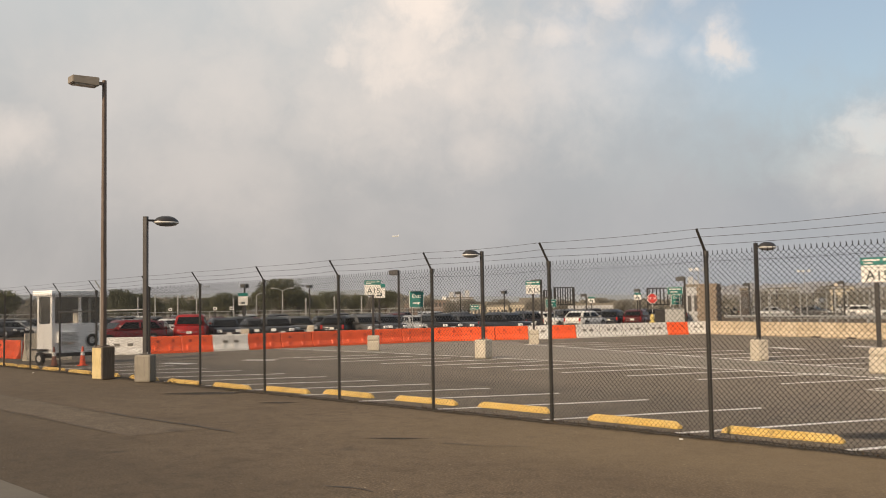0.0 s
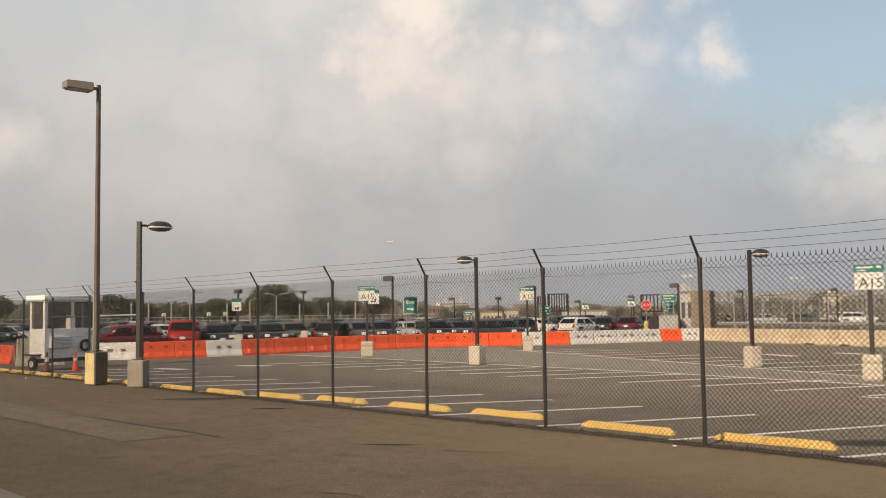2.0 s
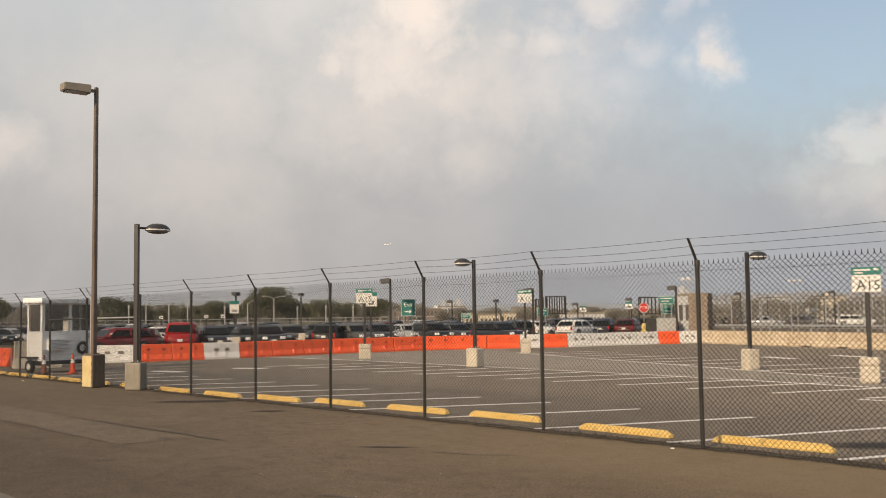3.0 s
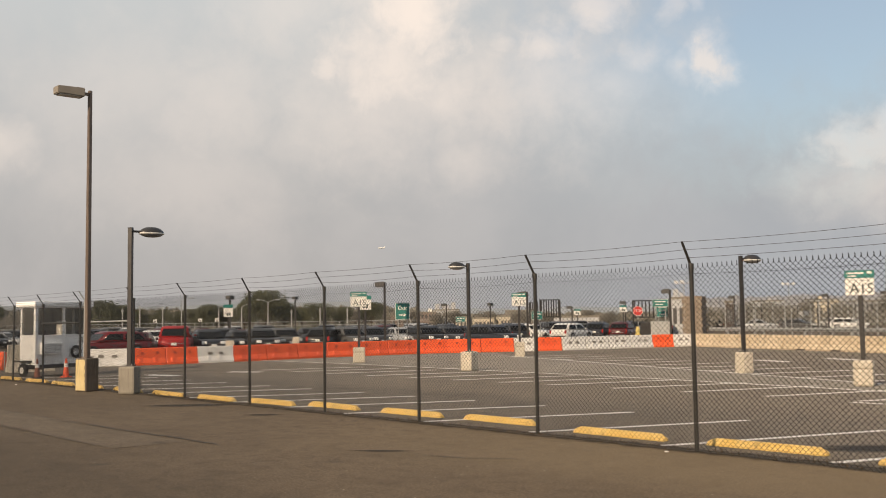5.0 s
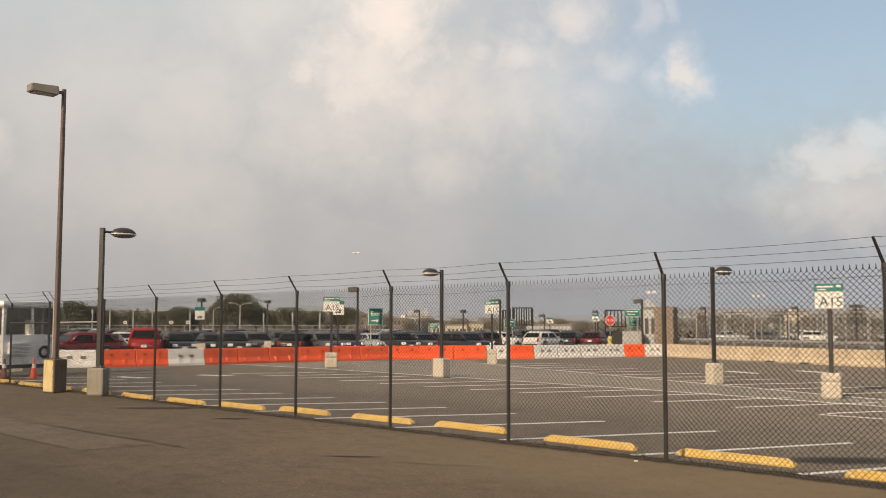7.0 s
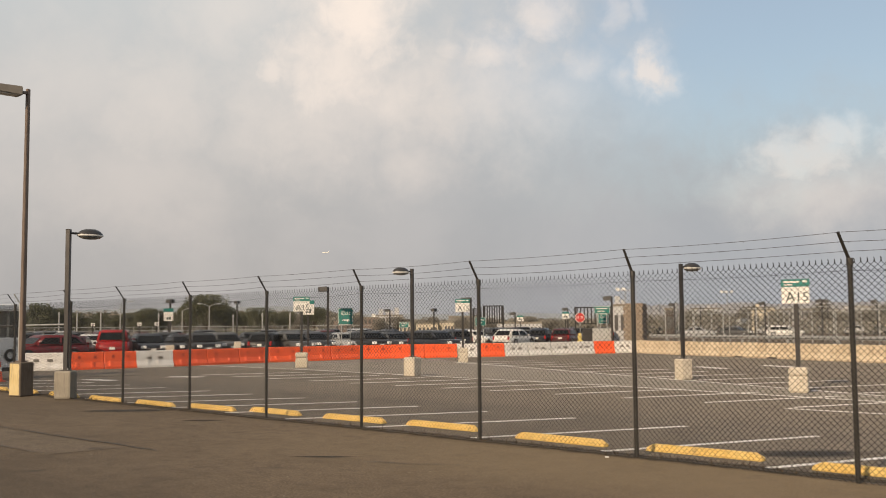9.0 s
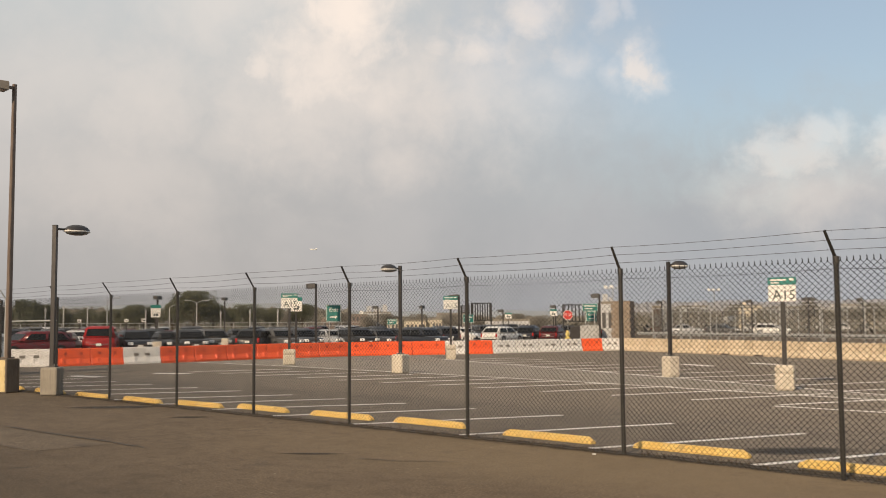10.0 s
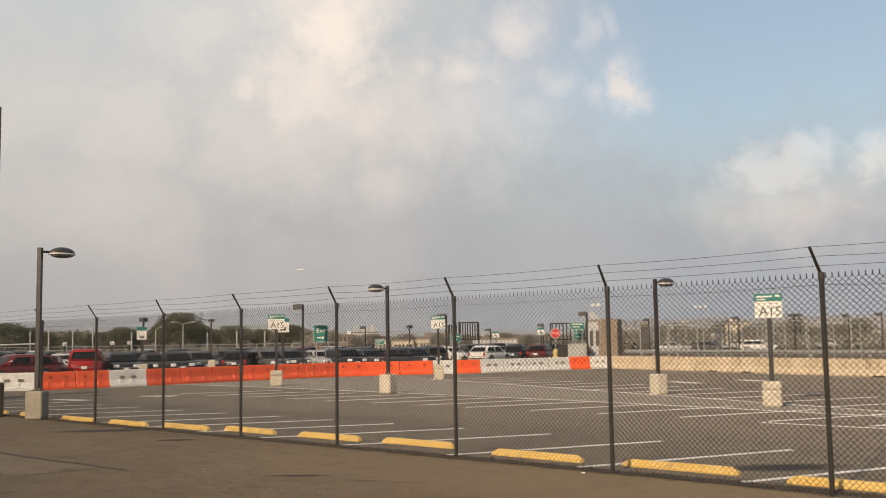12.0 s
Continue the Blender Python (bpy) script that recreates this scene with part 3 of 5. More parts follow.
POST_X = [-5.06 + BAY * i for i in (4, 3, 2, 1, 0)] + [-8.29, -11.405, -14.41, -17.46, -20.48, -23.68, -26.7] + [-30.5, -33.62, -36.5, -39.4, -42.5, -45.6, -48.7, -51.8]
fence = base_of("chain_link_fence", pose(0, FENCE_Y, 0), "black chain link fence topped with barbed wire", "fence", kind="structure")
pm, am, panels = fence_post_mesh(), arm_mesh(), {}
random.seed(11)
for x in POST_X:
    p = new("post", pm)
    p.parent, p.matrix_basis = fence, pose(x, line_bend(x), 0, random.uniform(-.4, .4), random.uniform(-.2, .2), random.uniform(7, 14) if x < -6 else random.uniform(-9, -4))
    a = new("barbed_wire_arm", am)
    a.parent, a.matrix_basis = p, pose(0, 0, 0, 0, 0, random.uniform(-4, 4))
for x0, x1 in zip(POST_X, POST_X[1:]):
    skew = line_bend(x0) - line_bend(x1)
    w = round(math.hypot(x0 - x1, skew), 2)
    if w not in panels:
        panels[w] = chain_mesh(w, 0.0, 2.565, 0.0405, 0.074, 0.0048, 0.05)
    p = new("chain_link_panel", panels[w])
    p.parent, p.matrix_basis = fence, pose(x1, line_bend(x1) - 0.065, 0, 0, 0, math.degrees(math.atan2(skew, x0 - x1)))


def strand(y, z, sag, seed, barbed):
    random.seed(seed)
    bm = bmesh.new()
    for x0, x1 in zip(POST_X, POST_X[1:]):
        s = sag * random.uniform(0.4, 1.6)
        pts = [(x0 + (x1 - x0) * i / 6, y + line_bend(x0) + (line_bend(x1) - line_bend(x0)) * i / 6, z - s * 4 * (i / 6) * (1 - i / 6)) for i in range(7)]
        for a, b in zip(pts, pts[1:]):
            rod(bm, a, b, 0.0036, n=3)
        if barbed:
            for i in range(int(abs(x1 - x0) / 0.13)):
                t = (i + 0.5) / int(abs(x1 - x0) / 0.13)
                c = Vector((x0 + (x1 - x0) * t, y + line_bend(x0) + (line_bend(x1) - line_bend(x0)) * t, z - s * 4 * t * (1 - t)))
                an = random.uniform(0, 3.1)
                d = Vector((0.3 * random.uniform(-1, 1), math.cos(an), math.sin(an))) * 0.016
                rod(bm, c - d, c + d, 0.0016, 0.0008, n=3)
    return bm


for k, (y, z) in enumerate(((-0.085, 2.695), (-0.165, 2.805), (-0.242, 2.912))):
    part("barbed_wire", strand(y, z, 0.02, 20 + k, True), BARB, fence, "sagging strand of barbed wire")
part("tension_wire", strand(-0.05, 2.47, 0.03, 30, False), WIRE, fence)
# mid rail of the gate bays
bm = bmesh.new()
rod(bm, (-26.65, -0.06, 1.99), (-30.05, -0.06, 1.98), 0.024, n=8)
part("gate_rail", bm, GALV, fence, "grey steel rail across the gate bays")
bm = bmesh.new()
rod(bm, (-30.45, -0.06, 1.97), (-33.6, -0.06, 1.97), 0.024, n=8)
part("gate_rail", bm, POST_BLACK, fence, "dark steel rail across the gate bay")
bm = bmesh.new()
rod(bm, (-30.0, -0.06, 0), (-30.0, -0.06, 2.62), 0.045, n=10)
rod(bm, (-30.0, -0.06, 2.6), (-30.0, -0.25, 2.9), 0.02, n=6)
part("gate_post", bm, GALV, fence, "pale galvanised gate post")


# ---- wheel stops ----
def wheel_stop_mesh():
    bm = bmesh.new()
    prof = [(-0.078, 0.0), (-0.078, 0.025), (-0.052, 0.088), (-0.034, 0.104), (0.034, 0.104), (0.052, 0.088), (0.078, 0.025), (0.078, 0.0)]

    def sec(x, sy, sz):
        return [(x, y * sy, z * sz) for y, z in prof]

    loft(bm, [sec(-0.915, 0.8, 0.35), sec(-0.90, 0.9, 0.55), sec(-0.80, 1, 1), sec(-0.3, 1, 1.0), sec(0.3, 1, 1.0), sec(0.80, 1, 1), sec(0.90, 0.9, 0.55), sec(0.915, 0.8, 0.35)])
    me = bpy.data.meshes.new("wheel_stop")
    bm.to_mesh(me)
    bm.free()
    me.materials.append(STOP_YELLOW)
    return me


wsm = wheel_stop_mesh()
random.seed(5)
for x, y in ((2.5, 12.45), (0.0, 12.45), (-2.5, 12.42), (-5.0, 12.42), (-7.67, 12.68), (-10.2, 12.62), (-13.2, 12.95), (-15.57, 12.83), (-18.17, 12.8), (-20.22, 12.48), (-22.4, 12.24), (-24.85, 12.18), (-27.4, 12.2), (-30.1, 12.2), (-32.2, 12.2), (-34.6, 12.2), (-37.1, 12.2), (-39.4, 12.2), (-41.8, 12.2), (-44.2, 12.2)):
    ob = new("wheel_stop", wsm)
    ob.matrix_basis = pose(x, y + random.uniform(-.02, .02), 0.006, 0, 0, random.uniform(-1.8, 1.8))
    tagged(ob, "chipped yellow painted concrete wheel stop on asphalt", "wheel stop", "wheel stops along the fence")


# ---- lamps and signs on concrete footings ----
def footing(parent, w, h, mat, turn=0.0, joint=0.0, round_off=0.04):
    bm = bmesh.new()
    if joint:
        box(bm, 0, 0, 0, w, w, joint - 0.008, round_off, turn)
        box(bm, 0, 0, joint - 0.02, w * 0.94, w * 0.94, 0.03, 0, turn)
        box(bm, 0, 0, joint + 0.008, w, w, h - joint - 0.008, round_off, turn)
    else:
        box(bm, 0, 0, 0, w, w, h, round_off, turn)
    return part("concrete_footing", bm, mat, parent, "weathered concrete footing block")


def area_lamp(at, height, arm_turn, label, foot, pole_w=0.11, foot_mat=None, reach=0.45, long=0.32):
    """A square pole on a footing with a short arm and a flat oval head."""
    top = base_of("lamp_post", pose(at[0], at[1], 0), label, "lamp post", "oval headed lamps of the car park")
    footing(top, foot[0], foot[1], foot_mat or CONCRETE, foot[2], round_off=0.055)
    bm = bmesh.new()
    box(bm, 0, 0, foot[1], pole_w, pole_w, height - foot[1], 0.012, foot[2])
    box(bm, 0, 0, height, pole_w * 1.06, pole_w * 1.06, 0.012, 0.004, foot[2])
    part("pole", bm, POLE_DARK, top)
    bm = bmesh.new()
    box(bm, 0, 0, foot[1], pole_w * 2.0, pole_w * 2.0, 0.025, 0.006, foot[2])
    plate = part("base_plate", bm, POLE_DARK, top)
    for sx, sy in ((-1, -1), (1, -1), (1, 1), (-1, 1)):
        c = Matrix.Rotation(foot[2], 4, "Z") @ Vector((sx * pole_w * 0.78, sy * pole_w * 0.78, 0))
        bm = bmesh.new()
        rod(bm, (c.x, c.y, foot[1] + 0.02), (c.x, c.y, foot[1] + 0.07), 0.014, n=6)
        part("bolt", bm, GALV, plate)
    turn = Matrix.Rotation(arm_turn, 4, "Z")
    bm = bmesh.new()
    rod(bm, turn @ Vector((0.03, 0, height - 0.09)), turn @ Vector((reach - long * 0.6, 0, height - 0.09)), 0.032, n=8)
    part("arm", bm, POLE_DARK, top)
    head_at = Matrix.Translation(turn @ Vector((reach, 0, height - 0.10))) @ turn
    bm = bmesh.new()
    dome = []
    for z, k in ((0.155, 0.12), (0.145, 0.40), (0.115, 0.66), (0.07, 0.85), (0.02, 0.97), (-0.02, 1.0), (-0.04, 0.98)):
        dome.append([head_at @ Vector((long * k * math.cos(a), 0.24 * k * math.sin(a), z)) for a in (2 * math.pi * i / 24 for i in range(24))])
    loft(bm, dome)
    head = part("lamp_head", bm, LAMP_SHELL, top, "dark oval lamp head", True)
    bm = bmesh.new()
    loft(bm, [[head_at @ Vector((long * k * math.cos(a), 0.24 * k * math.sin(a), z)) for a in (2 * math.pi * i / 24 for i in range(24))] for z, k in ((-0.012, 1.02), (-0.045, 1.02), (-0.055, 0.99))])
    part("pale_rim", bm, LAMP_BAND, head, "pale rim round the lens", True)
    bm = bmesh.new()
    loft(bm, [[head_at @ Vector((long * k * math.cos(a), 0.24 * k * math.sin(a), z)) for a in (2 * math.pi * i / 24 for i in range(24))] for z, k in ((-0.05, 0.95), (-0.10, 0.78), (-0.13, 0.45), (-0.14, 0.1))])
    part("lens", bm, LAMP_LENS, head, "smoky glass lens bowl", True)
    return top


area_lamp((-26.45, 11.83), 4.55, math.pi / 2, "dark square lamp post with oval head by the fence", (0.47, 0.75, 0.733), 0.122, CONCRETE_GREY, 0.61, 0.36)
area_lamp((-27.66, 25.63), 4.0, math.pi / 2 + ROW + math.pi, "dark lamp post with oval head on concrete footing", (0.50, 0.71, 0.2))
area_lamp((-18.48, 29.48), 3.87, math.pi / 2 + ROW, "dark lamp post with oval head on concrete footing", (0.44, 0.70, -0.35))

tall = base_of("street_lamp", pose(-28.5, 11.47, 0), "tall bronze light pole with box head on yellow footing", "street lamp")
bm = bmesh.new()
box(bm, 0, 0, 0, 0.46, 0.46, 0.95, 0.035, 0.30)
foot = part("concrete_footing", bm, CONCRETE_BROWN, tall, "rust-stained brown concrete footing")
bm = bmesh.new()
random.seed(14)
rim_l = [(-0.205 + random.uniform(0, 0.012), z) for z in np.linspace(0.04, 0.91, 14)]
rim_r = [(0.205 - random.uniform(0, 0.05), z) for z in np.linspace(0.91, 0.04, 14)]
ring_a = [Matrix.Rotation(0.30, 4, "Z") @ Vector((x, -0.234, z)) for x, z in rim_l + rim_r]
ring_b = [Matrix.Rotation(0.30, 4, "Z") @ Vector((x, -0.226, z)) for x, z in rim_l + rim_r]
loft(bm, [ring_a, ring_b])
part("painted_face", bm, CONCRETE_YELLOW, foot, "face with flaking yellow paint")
bm = bmesh.new()
rings = [[Vector((sx * w, sy * w, z)) for sx, sy in ((-1, -1), (1, -1), (1, 1), (-1, 1))] for z, w in ((0.98, 0.066), (8.72, 0.050))]
loft(bm, [[Matrix.Rotation(0.30, 4, "Z") @ v for v in r] for r in rings])
bmesh.ops.bevel(bm, geom=list(bm.edges), offset=0.012, segments=2, affect="EDGES")
box(bm, 0, 0, 0.96, 0.26, 0.26, 0.03, 0.008, 0.30)
part("pole", bm, POLE_BROWN, tall)
bm = bmesh.new()
box(bm, 0, -0.16, 8.56, 0.07, 0.32, 0.09, 0.01)
part("arm", bm, POLE_BROWN, tall)
bm = bmesh.new()
loft(bm, [[(sx * w, y, z) for sx, y, z in ((-1, -0.22, 8.48), (1, -0.22, 8.48), (1, -0.22, 8.74), (-1, -0.22, 8.74))] for w in (0.2,)] +
     [[(sx * 0.2, y, z) for sx, y, z in ((-1, -1.0, 8.50), (1, -1.0, 8.50), (1, -1.0, 8.72), (-1, -1.0, 8.72))]])
bmesh.ops.bevel(bm, geom=list(bm.edges), offset=0.02, segments=2, affect="EDGES")
head = part("lamp_head", bm, LAMP_BOX, tall, "tan box lamp head")
bm = bmesh.new()
box(bm, 0, -0.62, 8.475, 0.32, 0.6, 0.02, 0.004)
part("lens", bm, LAMP_BAND, head)


def bars(parent, mat, spots, y):
    """Plain bars where small writing cannot be read."""
    for x, z, w, h in spots:
        bm = bmesh.new()
        box(bm, x, y, z, w, 0.004, h)
        part("writing_bar", bm, mat, parent)


def bay_sign(at, turn, foot_w=0.52, size=1.0, foot_h=0.68, low=2.38):
    s = base_of("bay_sign", pose(at[0], at[1], 0, 0, 0, turn), "white A15 bay sign with green header on a post", "sign", "bay signs in the car park")
    footing(s, foot_w, foot_h, CONCRETE, 0.1, foot_h * 0.66, 0.06)
    bm = bmesh.new()
    box(bm, 0, 0, foot_h, 0.11, 0.11, low + 0.5 - foot_h, 0.01)
    part("pole", bm, POLE_DARK, s)
    w = 0.72 * size
    bm = bmesh.new()
    box(bm, 0, -0.075, low, w, 0.02, 0.45 * size, 0.006)
    plate = part("sign_panel", bm, SIGN_WHITE, s, "white panel with dark A15")
    lettering("A15", 0.36 * size, LETTER_DARK, plate, Matrix.Translation((0.05 * size, -0.088, low + 0.17 * size)) @ UP_FACE)
    bars(plate, GALV, [(-0.2 * size, low + 0.38 * size, 0.2 * size, 0.018), (0.12 * size, low + 0.38 * size, 0.26 * size, 0.018)], -0.088)
    bm = bmesh.new()
    box(bm, 0, -0.077, low + 0.455 * size, w * 1.03, 0.02, 0.20 * size, 0.006)
    head = part("sign_header", bm, SIGN_GREEN, s, "green header strip")
    bars(head, SIGN_WHITE, [(-0.1 * size, low + 0.56 * size, 0.42 * size, 0.045), (0.25 * size, low + 0.56 * size, 0.12 * size, 0.06), (-0.18 * size, low + 0.49 * size, 0.22 * size, 0.035)], -0.09)
    return s


bay_sign((-12.62, 25.78), 16, 0.50)
bay_sign((-37.66, 27.95), 46, 0.56, 1.04, 0.70, 2.58)
bay_sign((-36.05, 36.92), 42, 0.50, 1.0, 0.75, 2.57)


# ---- plastic barriers and the concrete wall ----
BARRIERS = {}


def barrier(a, b, orange):
    """One hollow plastic barrier from a to b: sloping foot, upright wall, recesses shown by painted shade, and a
    coupling pin.
    """
    a, b = Vector((a[0], a[1], 0)), Vector((b[0], b[1], 0))
    L = round((b - a).length, 1)
    key = (L, orange)
    d = (b - a).normalized()
    m = Matrix.Translation((a + b) / 2) @ Matrix.Rotation(math.atan2(d.y, d.x), 4, "Z")
    if key in BARRIERS:
        return copy_thing(BARRIERS[key], m)
    colour = "orange" if orange else "white"
    t = base_of("plastic_barrier", m, f"scuffed {colour} plastic water-filled barrier on asphalt", "barrier", "barriers round the car park")
    BARRIERS[key] = t
    bm = bmesh.new()
    h = L / 2 - 0.012
    prof = [(-0.23, 0.0), (-0.23, 0.10), (-0.12, 0.32), (-0.085, 0.77), (-0.06, 0.80), (0.06, 0.80), (0.085, 0.77), (0.12, 0.32), (0.23, 0.10), (0.23, 0.0)]
    prism(bm, prof, -h, h)
    bmesh.ops.bevel(bm, geom=[e for e in bm.edges if abs(e.verts[0].co.x - e.verts[1].co.x) < 1e-4], offset=0.02, segments=1, affect="EDGES")
    part("barrier_body", bm, ORANGE if orange else WHITE_PLASTIC, t)
    # darker raised plates paint the shade of the moulded recesses
    for x in ((-0.42, 0.46) if orange else (-0.28, 0.28)):
        for side in (-1, 1):
            bm = bmesh.new()
            wdt = 0.12 if orange else 0.2
            k = x * L / 1.9
            lo = 0.17 if orange else 0.06
            loft(bm, [[(k + sx * wdt * s / 2, side * (0.128 - 0.058 * zz / 0.45 + off), 0.33 + zz) for sx, zz in ((-1, lo), (1, lo), (1, lo + 0.13), (-1, lo + 0.13))] for s, off in ((1.25, 0.0), (1.0, 0.012))])
            part("moulded_recess", bm, RECESS_SHADE_ORANGE if orange else RECESS_SHADE_GREY, t)
            bm = bmesh.new()
            loft(bm, [[(k - 0.13 + sx * 0.07 * s, side * y, z) for sx, y, z in ((-1, 0.19 + off, 0.13), (1, 0.19 + off, 0.13), (1, 0.115 + off, 0.35), (-1, 0.115 + off, 0.35))] for s, off in ((1.2, 0.0), (0.8, 0.05))])
            part("moulded_lug", bm, ORANGE if orange else WHITE_PLASTIC, t)
    bm = bmesh.new()
    rod(bm, (h, 0, 0.02), (h, 0, 0.83), 0.03, n=8)
    part("coupling_pin", bm, GALV, t)
    return t


def barrier_run(nodes, count, orange):
    pts = [Vector((x, y, 0)) for x, y in nodes]
    lens = [(q - p).length for p, q in zip(pts, pts[1:])]
    total = sum(lens)

    def along(s):
        for p, q, l in zip(pts, pts[1:], lens):
            if s <= l + 1e-6:
                return p + (q - p) * (s / l)
            s -= l
        return pts[-1]

    for i in range(count):
        barrier(along(total * i / count), along(total * (i + 1) / count), orange)


barrier_run([(-50.9, 14.4), (-45.3, 14.6)], 3, True)
barrier_run([(-45.7, 18.3), (-44.75, 20.05)], 1, False)
barrier_run([(-44.7, 20.1), (-44.5, 23.3)], 2, True)
barrier_run([(-44.5, 23.3), (-44.4, 25.15)], 1, False)
barrier_run([(-44.4, 25.15), (-45.0, 31.0), (-44.7, 38.0), (-42.1, 42.6)], 9, True)
barrier_run([(-42.1, 42.6), (-41.5, 43.9)], 1, False)
barrier_run([(-41.5, 43.9), (-40.8, 45.3)], 1, True)
barrier_run([(-40.8, 45.3), (-39.6, 52.6)], 4, False)
barrier_run([(-39.6, 52.6), (-39.0, 54.0)], 1, True)
barrier_run([(-39.0, 54.0), (-38.5, 55.5)], 1, False)

JERSEY = [(-0.30, 0.0), (-0.30, 0.075), (-0.125, 0.33), (-0.08, 0.79), (-0.065, 0.81), (0.065, 0.81), (0.08, 0.79), (0.125, 0.33), (0.30, 0.075), (0.30, 0.0)]
bm = bmesh.new()
prism(bm, JERSEY, -1.495, 1.495)
bmesh.ops.bevel(bm, geom=[e for e in bm.edges if abs(e.verts[0].co.x - e.verts[1].co.x) < 1e-4], offset=0.018, segments=1, affect="EDGES")
wall_me = bpy.data.meshes.new("concrete_barrier")
bm.to_mesh(wall_me)
bm.free()
wall_me.materials.append(WALL_CONCRETE)
w0, w1 = Vector((-38.2, 55.4, 0)), Vector((-17.5, 46.35, 0))
wd = (w1 - w0).normalized()
wn = Vector((-wd.y, wd.x, 0))
random.seed(8)
for k in range(17):
    ob = new("concrete_barrier", wall_me)
    c = w0 + wd * (1.55 + 3.05 * k) + wn * random.uniform(-0.03, 0.03)
    ob.matrix_basis = pose(c.x, c.y, 0.004, 0, 0, math.degrees(math.atan2(wd.y, wd.x)) + random.uniform(-.4, .4))
    tagged(ob, "sunlit tan concrete safety barrier with stained face", "barrier", "concrete wall units")
    if k in (3, 4, 7, 8):
        bm = bmesh.new()
        box(bm, random.uniform(-.6, .6), -0.30, 0.0, 0.75, 0.03, 0.07, 0.006)
        part("drain_slot", bm, SLOT, ob, "dark drain slot at the foot")
bm = bmesh.new()
prism(bm, [(y * 1.25, z * 1.4) for y, z in JERSEY], -0.9, 0.9)
end_wall = link_mesh("concrete_barrier", bm, CONCRETE)
end_wall.matrix_basis = pose(-43.0, 14.9, 0.0, 0, 0, 84)
tagged(end_wall, "large pale concrete safety barrier beside the booth", "barrier")

# galvanised security fence standing behind the wall
far_fence = base_of("security_fence", pose(0, 0, 0), "tall galvanised chain link security fence behind wall", "fence", kind="structure")
org = w0 + wn * 1.6 + wd * 1.0
ang = math.degrees(math.atan2(wd.y, wd.x))
bm = bmesh.new()
rod(bm, (0, 0, 0), (0, 0, 2.75), 0.04, n=8)
rod(bm, (0, 0, 2.73), (0, -0.25, 3.0), 0.018, n=6)
fpm = bpy.data.meshes.new("post")
bm.to_mesh(fpm)
bm.free()
fpm.materials.append(GALV)
far_panel = chain_mesh(3.05, 0.05, 2.7, 0.07, 0.14, 0.0045, 0)
far_panel.materials.clear()
far_panel.materials.append(GALV)
for k in range(17):
    p = new("post", fpm)
    q = org + wd * 3.05 * k
    p.parent, p.matrix_basis = far_fence, pose(q.x, q.y, 0, 0, 0, ang)
    if k < 16:
        p = new("chain_link_panel", far_panel)
        p.parent, p.matrix_basis = far_fence, pose(q.x, q.y, 0, 0, 0, ang)
second = base_of("security_fence", pose(0, 0, 0), "weathered chain link fence along the far road", "fence", kind="structure")
for k in range(40):
    p = new("post", fpm)
    q = org + wn * 14 + wd * 2.4 * (k - 8)
    p.parent, p.matrix_basis = second, pose(q.x, q.y, 0, 0, 0, ang)
for z in (0.9, 2.7):
    bm = bmesh.new()
    rod(bm, org + wn * 14 - wd * 19 + Vector((0, 0, z)), org + wn * 14 + wd * 75 + Vector((0, 0, z)), 0.025, n=6)
    part("rail", bm, GALV, second)
for z in (0.12, 2.70):
    bm = bmesh.new()
    rod(bm, org + Vector((0, 0, z)), org + wd * 48.8 + Vector((0, 0, z)), 0.022, n=6)
    part("rail", bm, GALV, far_fence)


# pale steel guard rail between the wall and the fence
wall_rail = base_of("guard_rail", pose(0, 0, 0), "pale steel guard rail just behind the concrete wall", "guard rail", kind="structure")
RAIL_FACE = [(-0.03, -0.15), (-0.03, -0.09), (0.03, -0.05), (0.03, 0.05), (-0.03, 0.09), (-0.03, 0.15), (-0.045, 0.15), (-0.045, 0.085), (0.012, 0.045), (0.012, -0.045), (-0.045, -0.085), (-0.045, -0.15)]
for k in range(14):
    c = w0 + wn * 0.95 + wd * (2.0 + 3.8 * k)
    bm = bmesh.new()
    prism(bm, [(-y, z) for y, z in RAIL_FACE], -1.9, 1.9)
    r = part("rail", bm, GALV, wall_rail)
    r.matrix_basis = pose(c.x, c.y, 1.10, 0, 0, ang) @ Matrix.Diagonal((1, 1, 0.7, 1))
    bm = bmesh.new()
    box(bm, 0, 0.09, 0, 0.12, 0.1, 1.2, 0.008)
    r = part("post", bm, GALV, wall_rail)
    r.matrix_basis = pose(c.x, c.y, 0, 0, 0, ang)


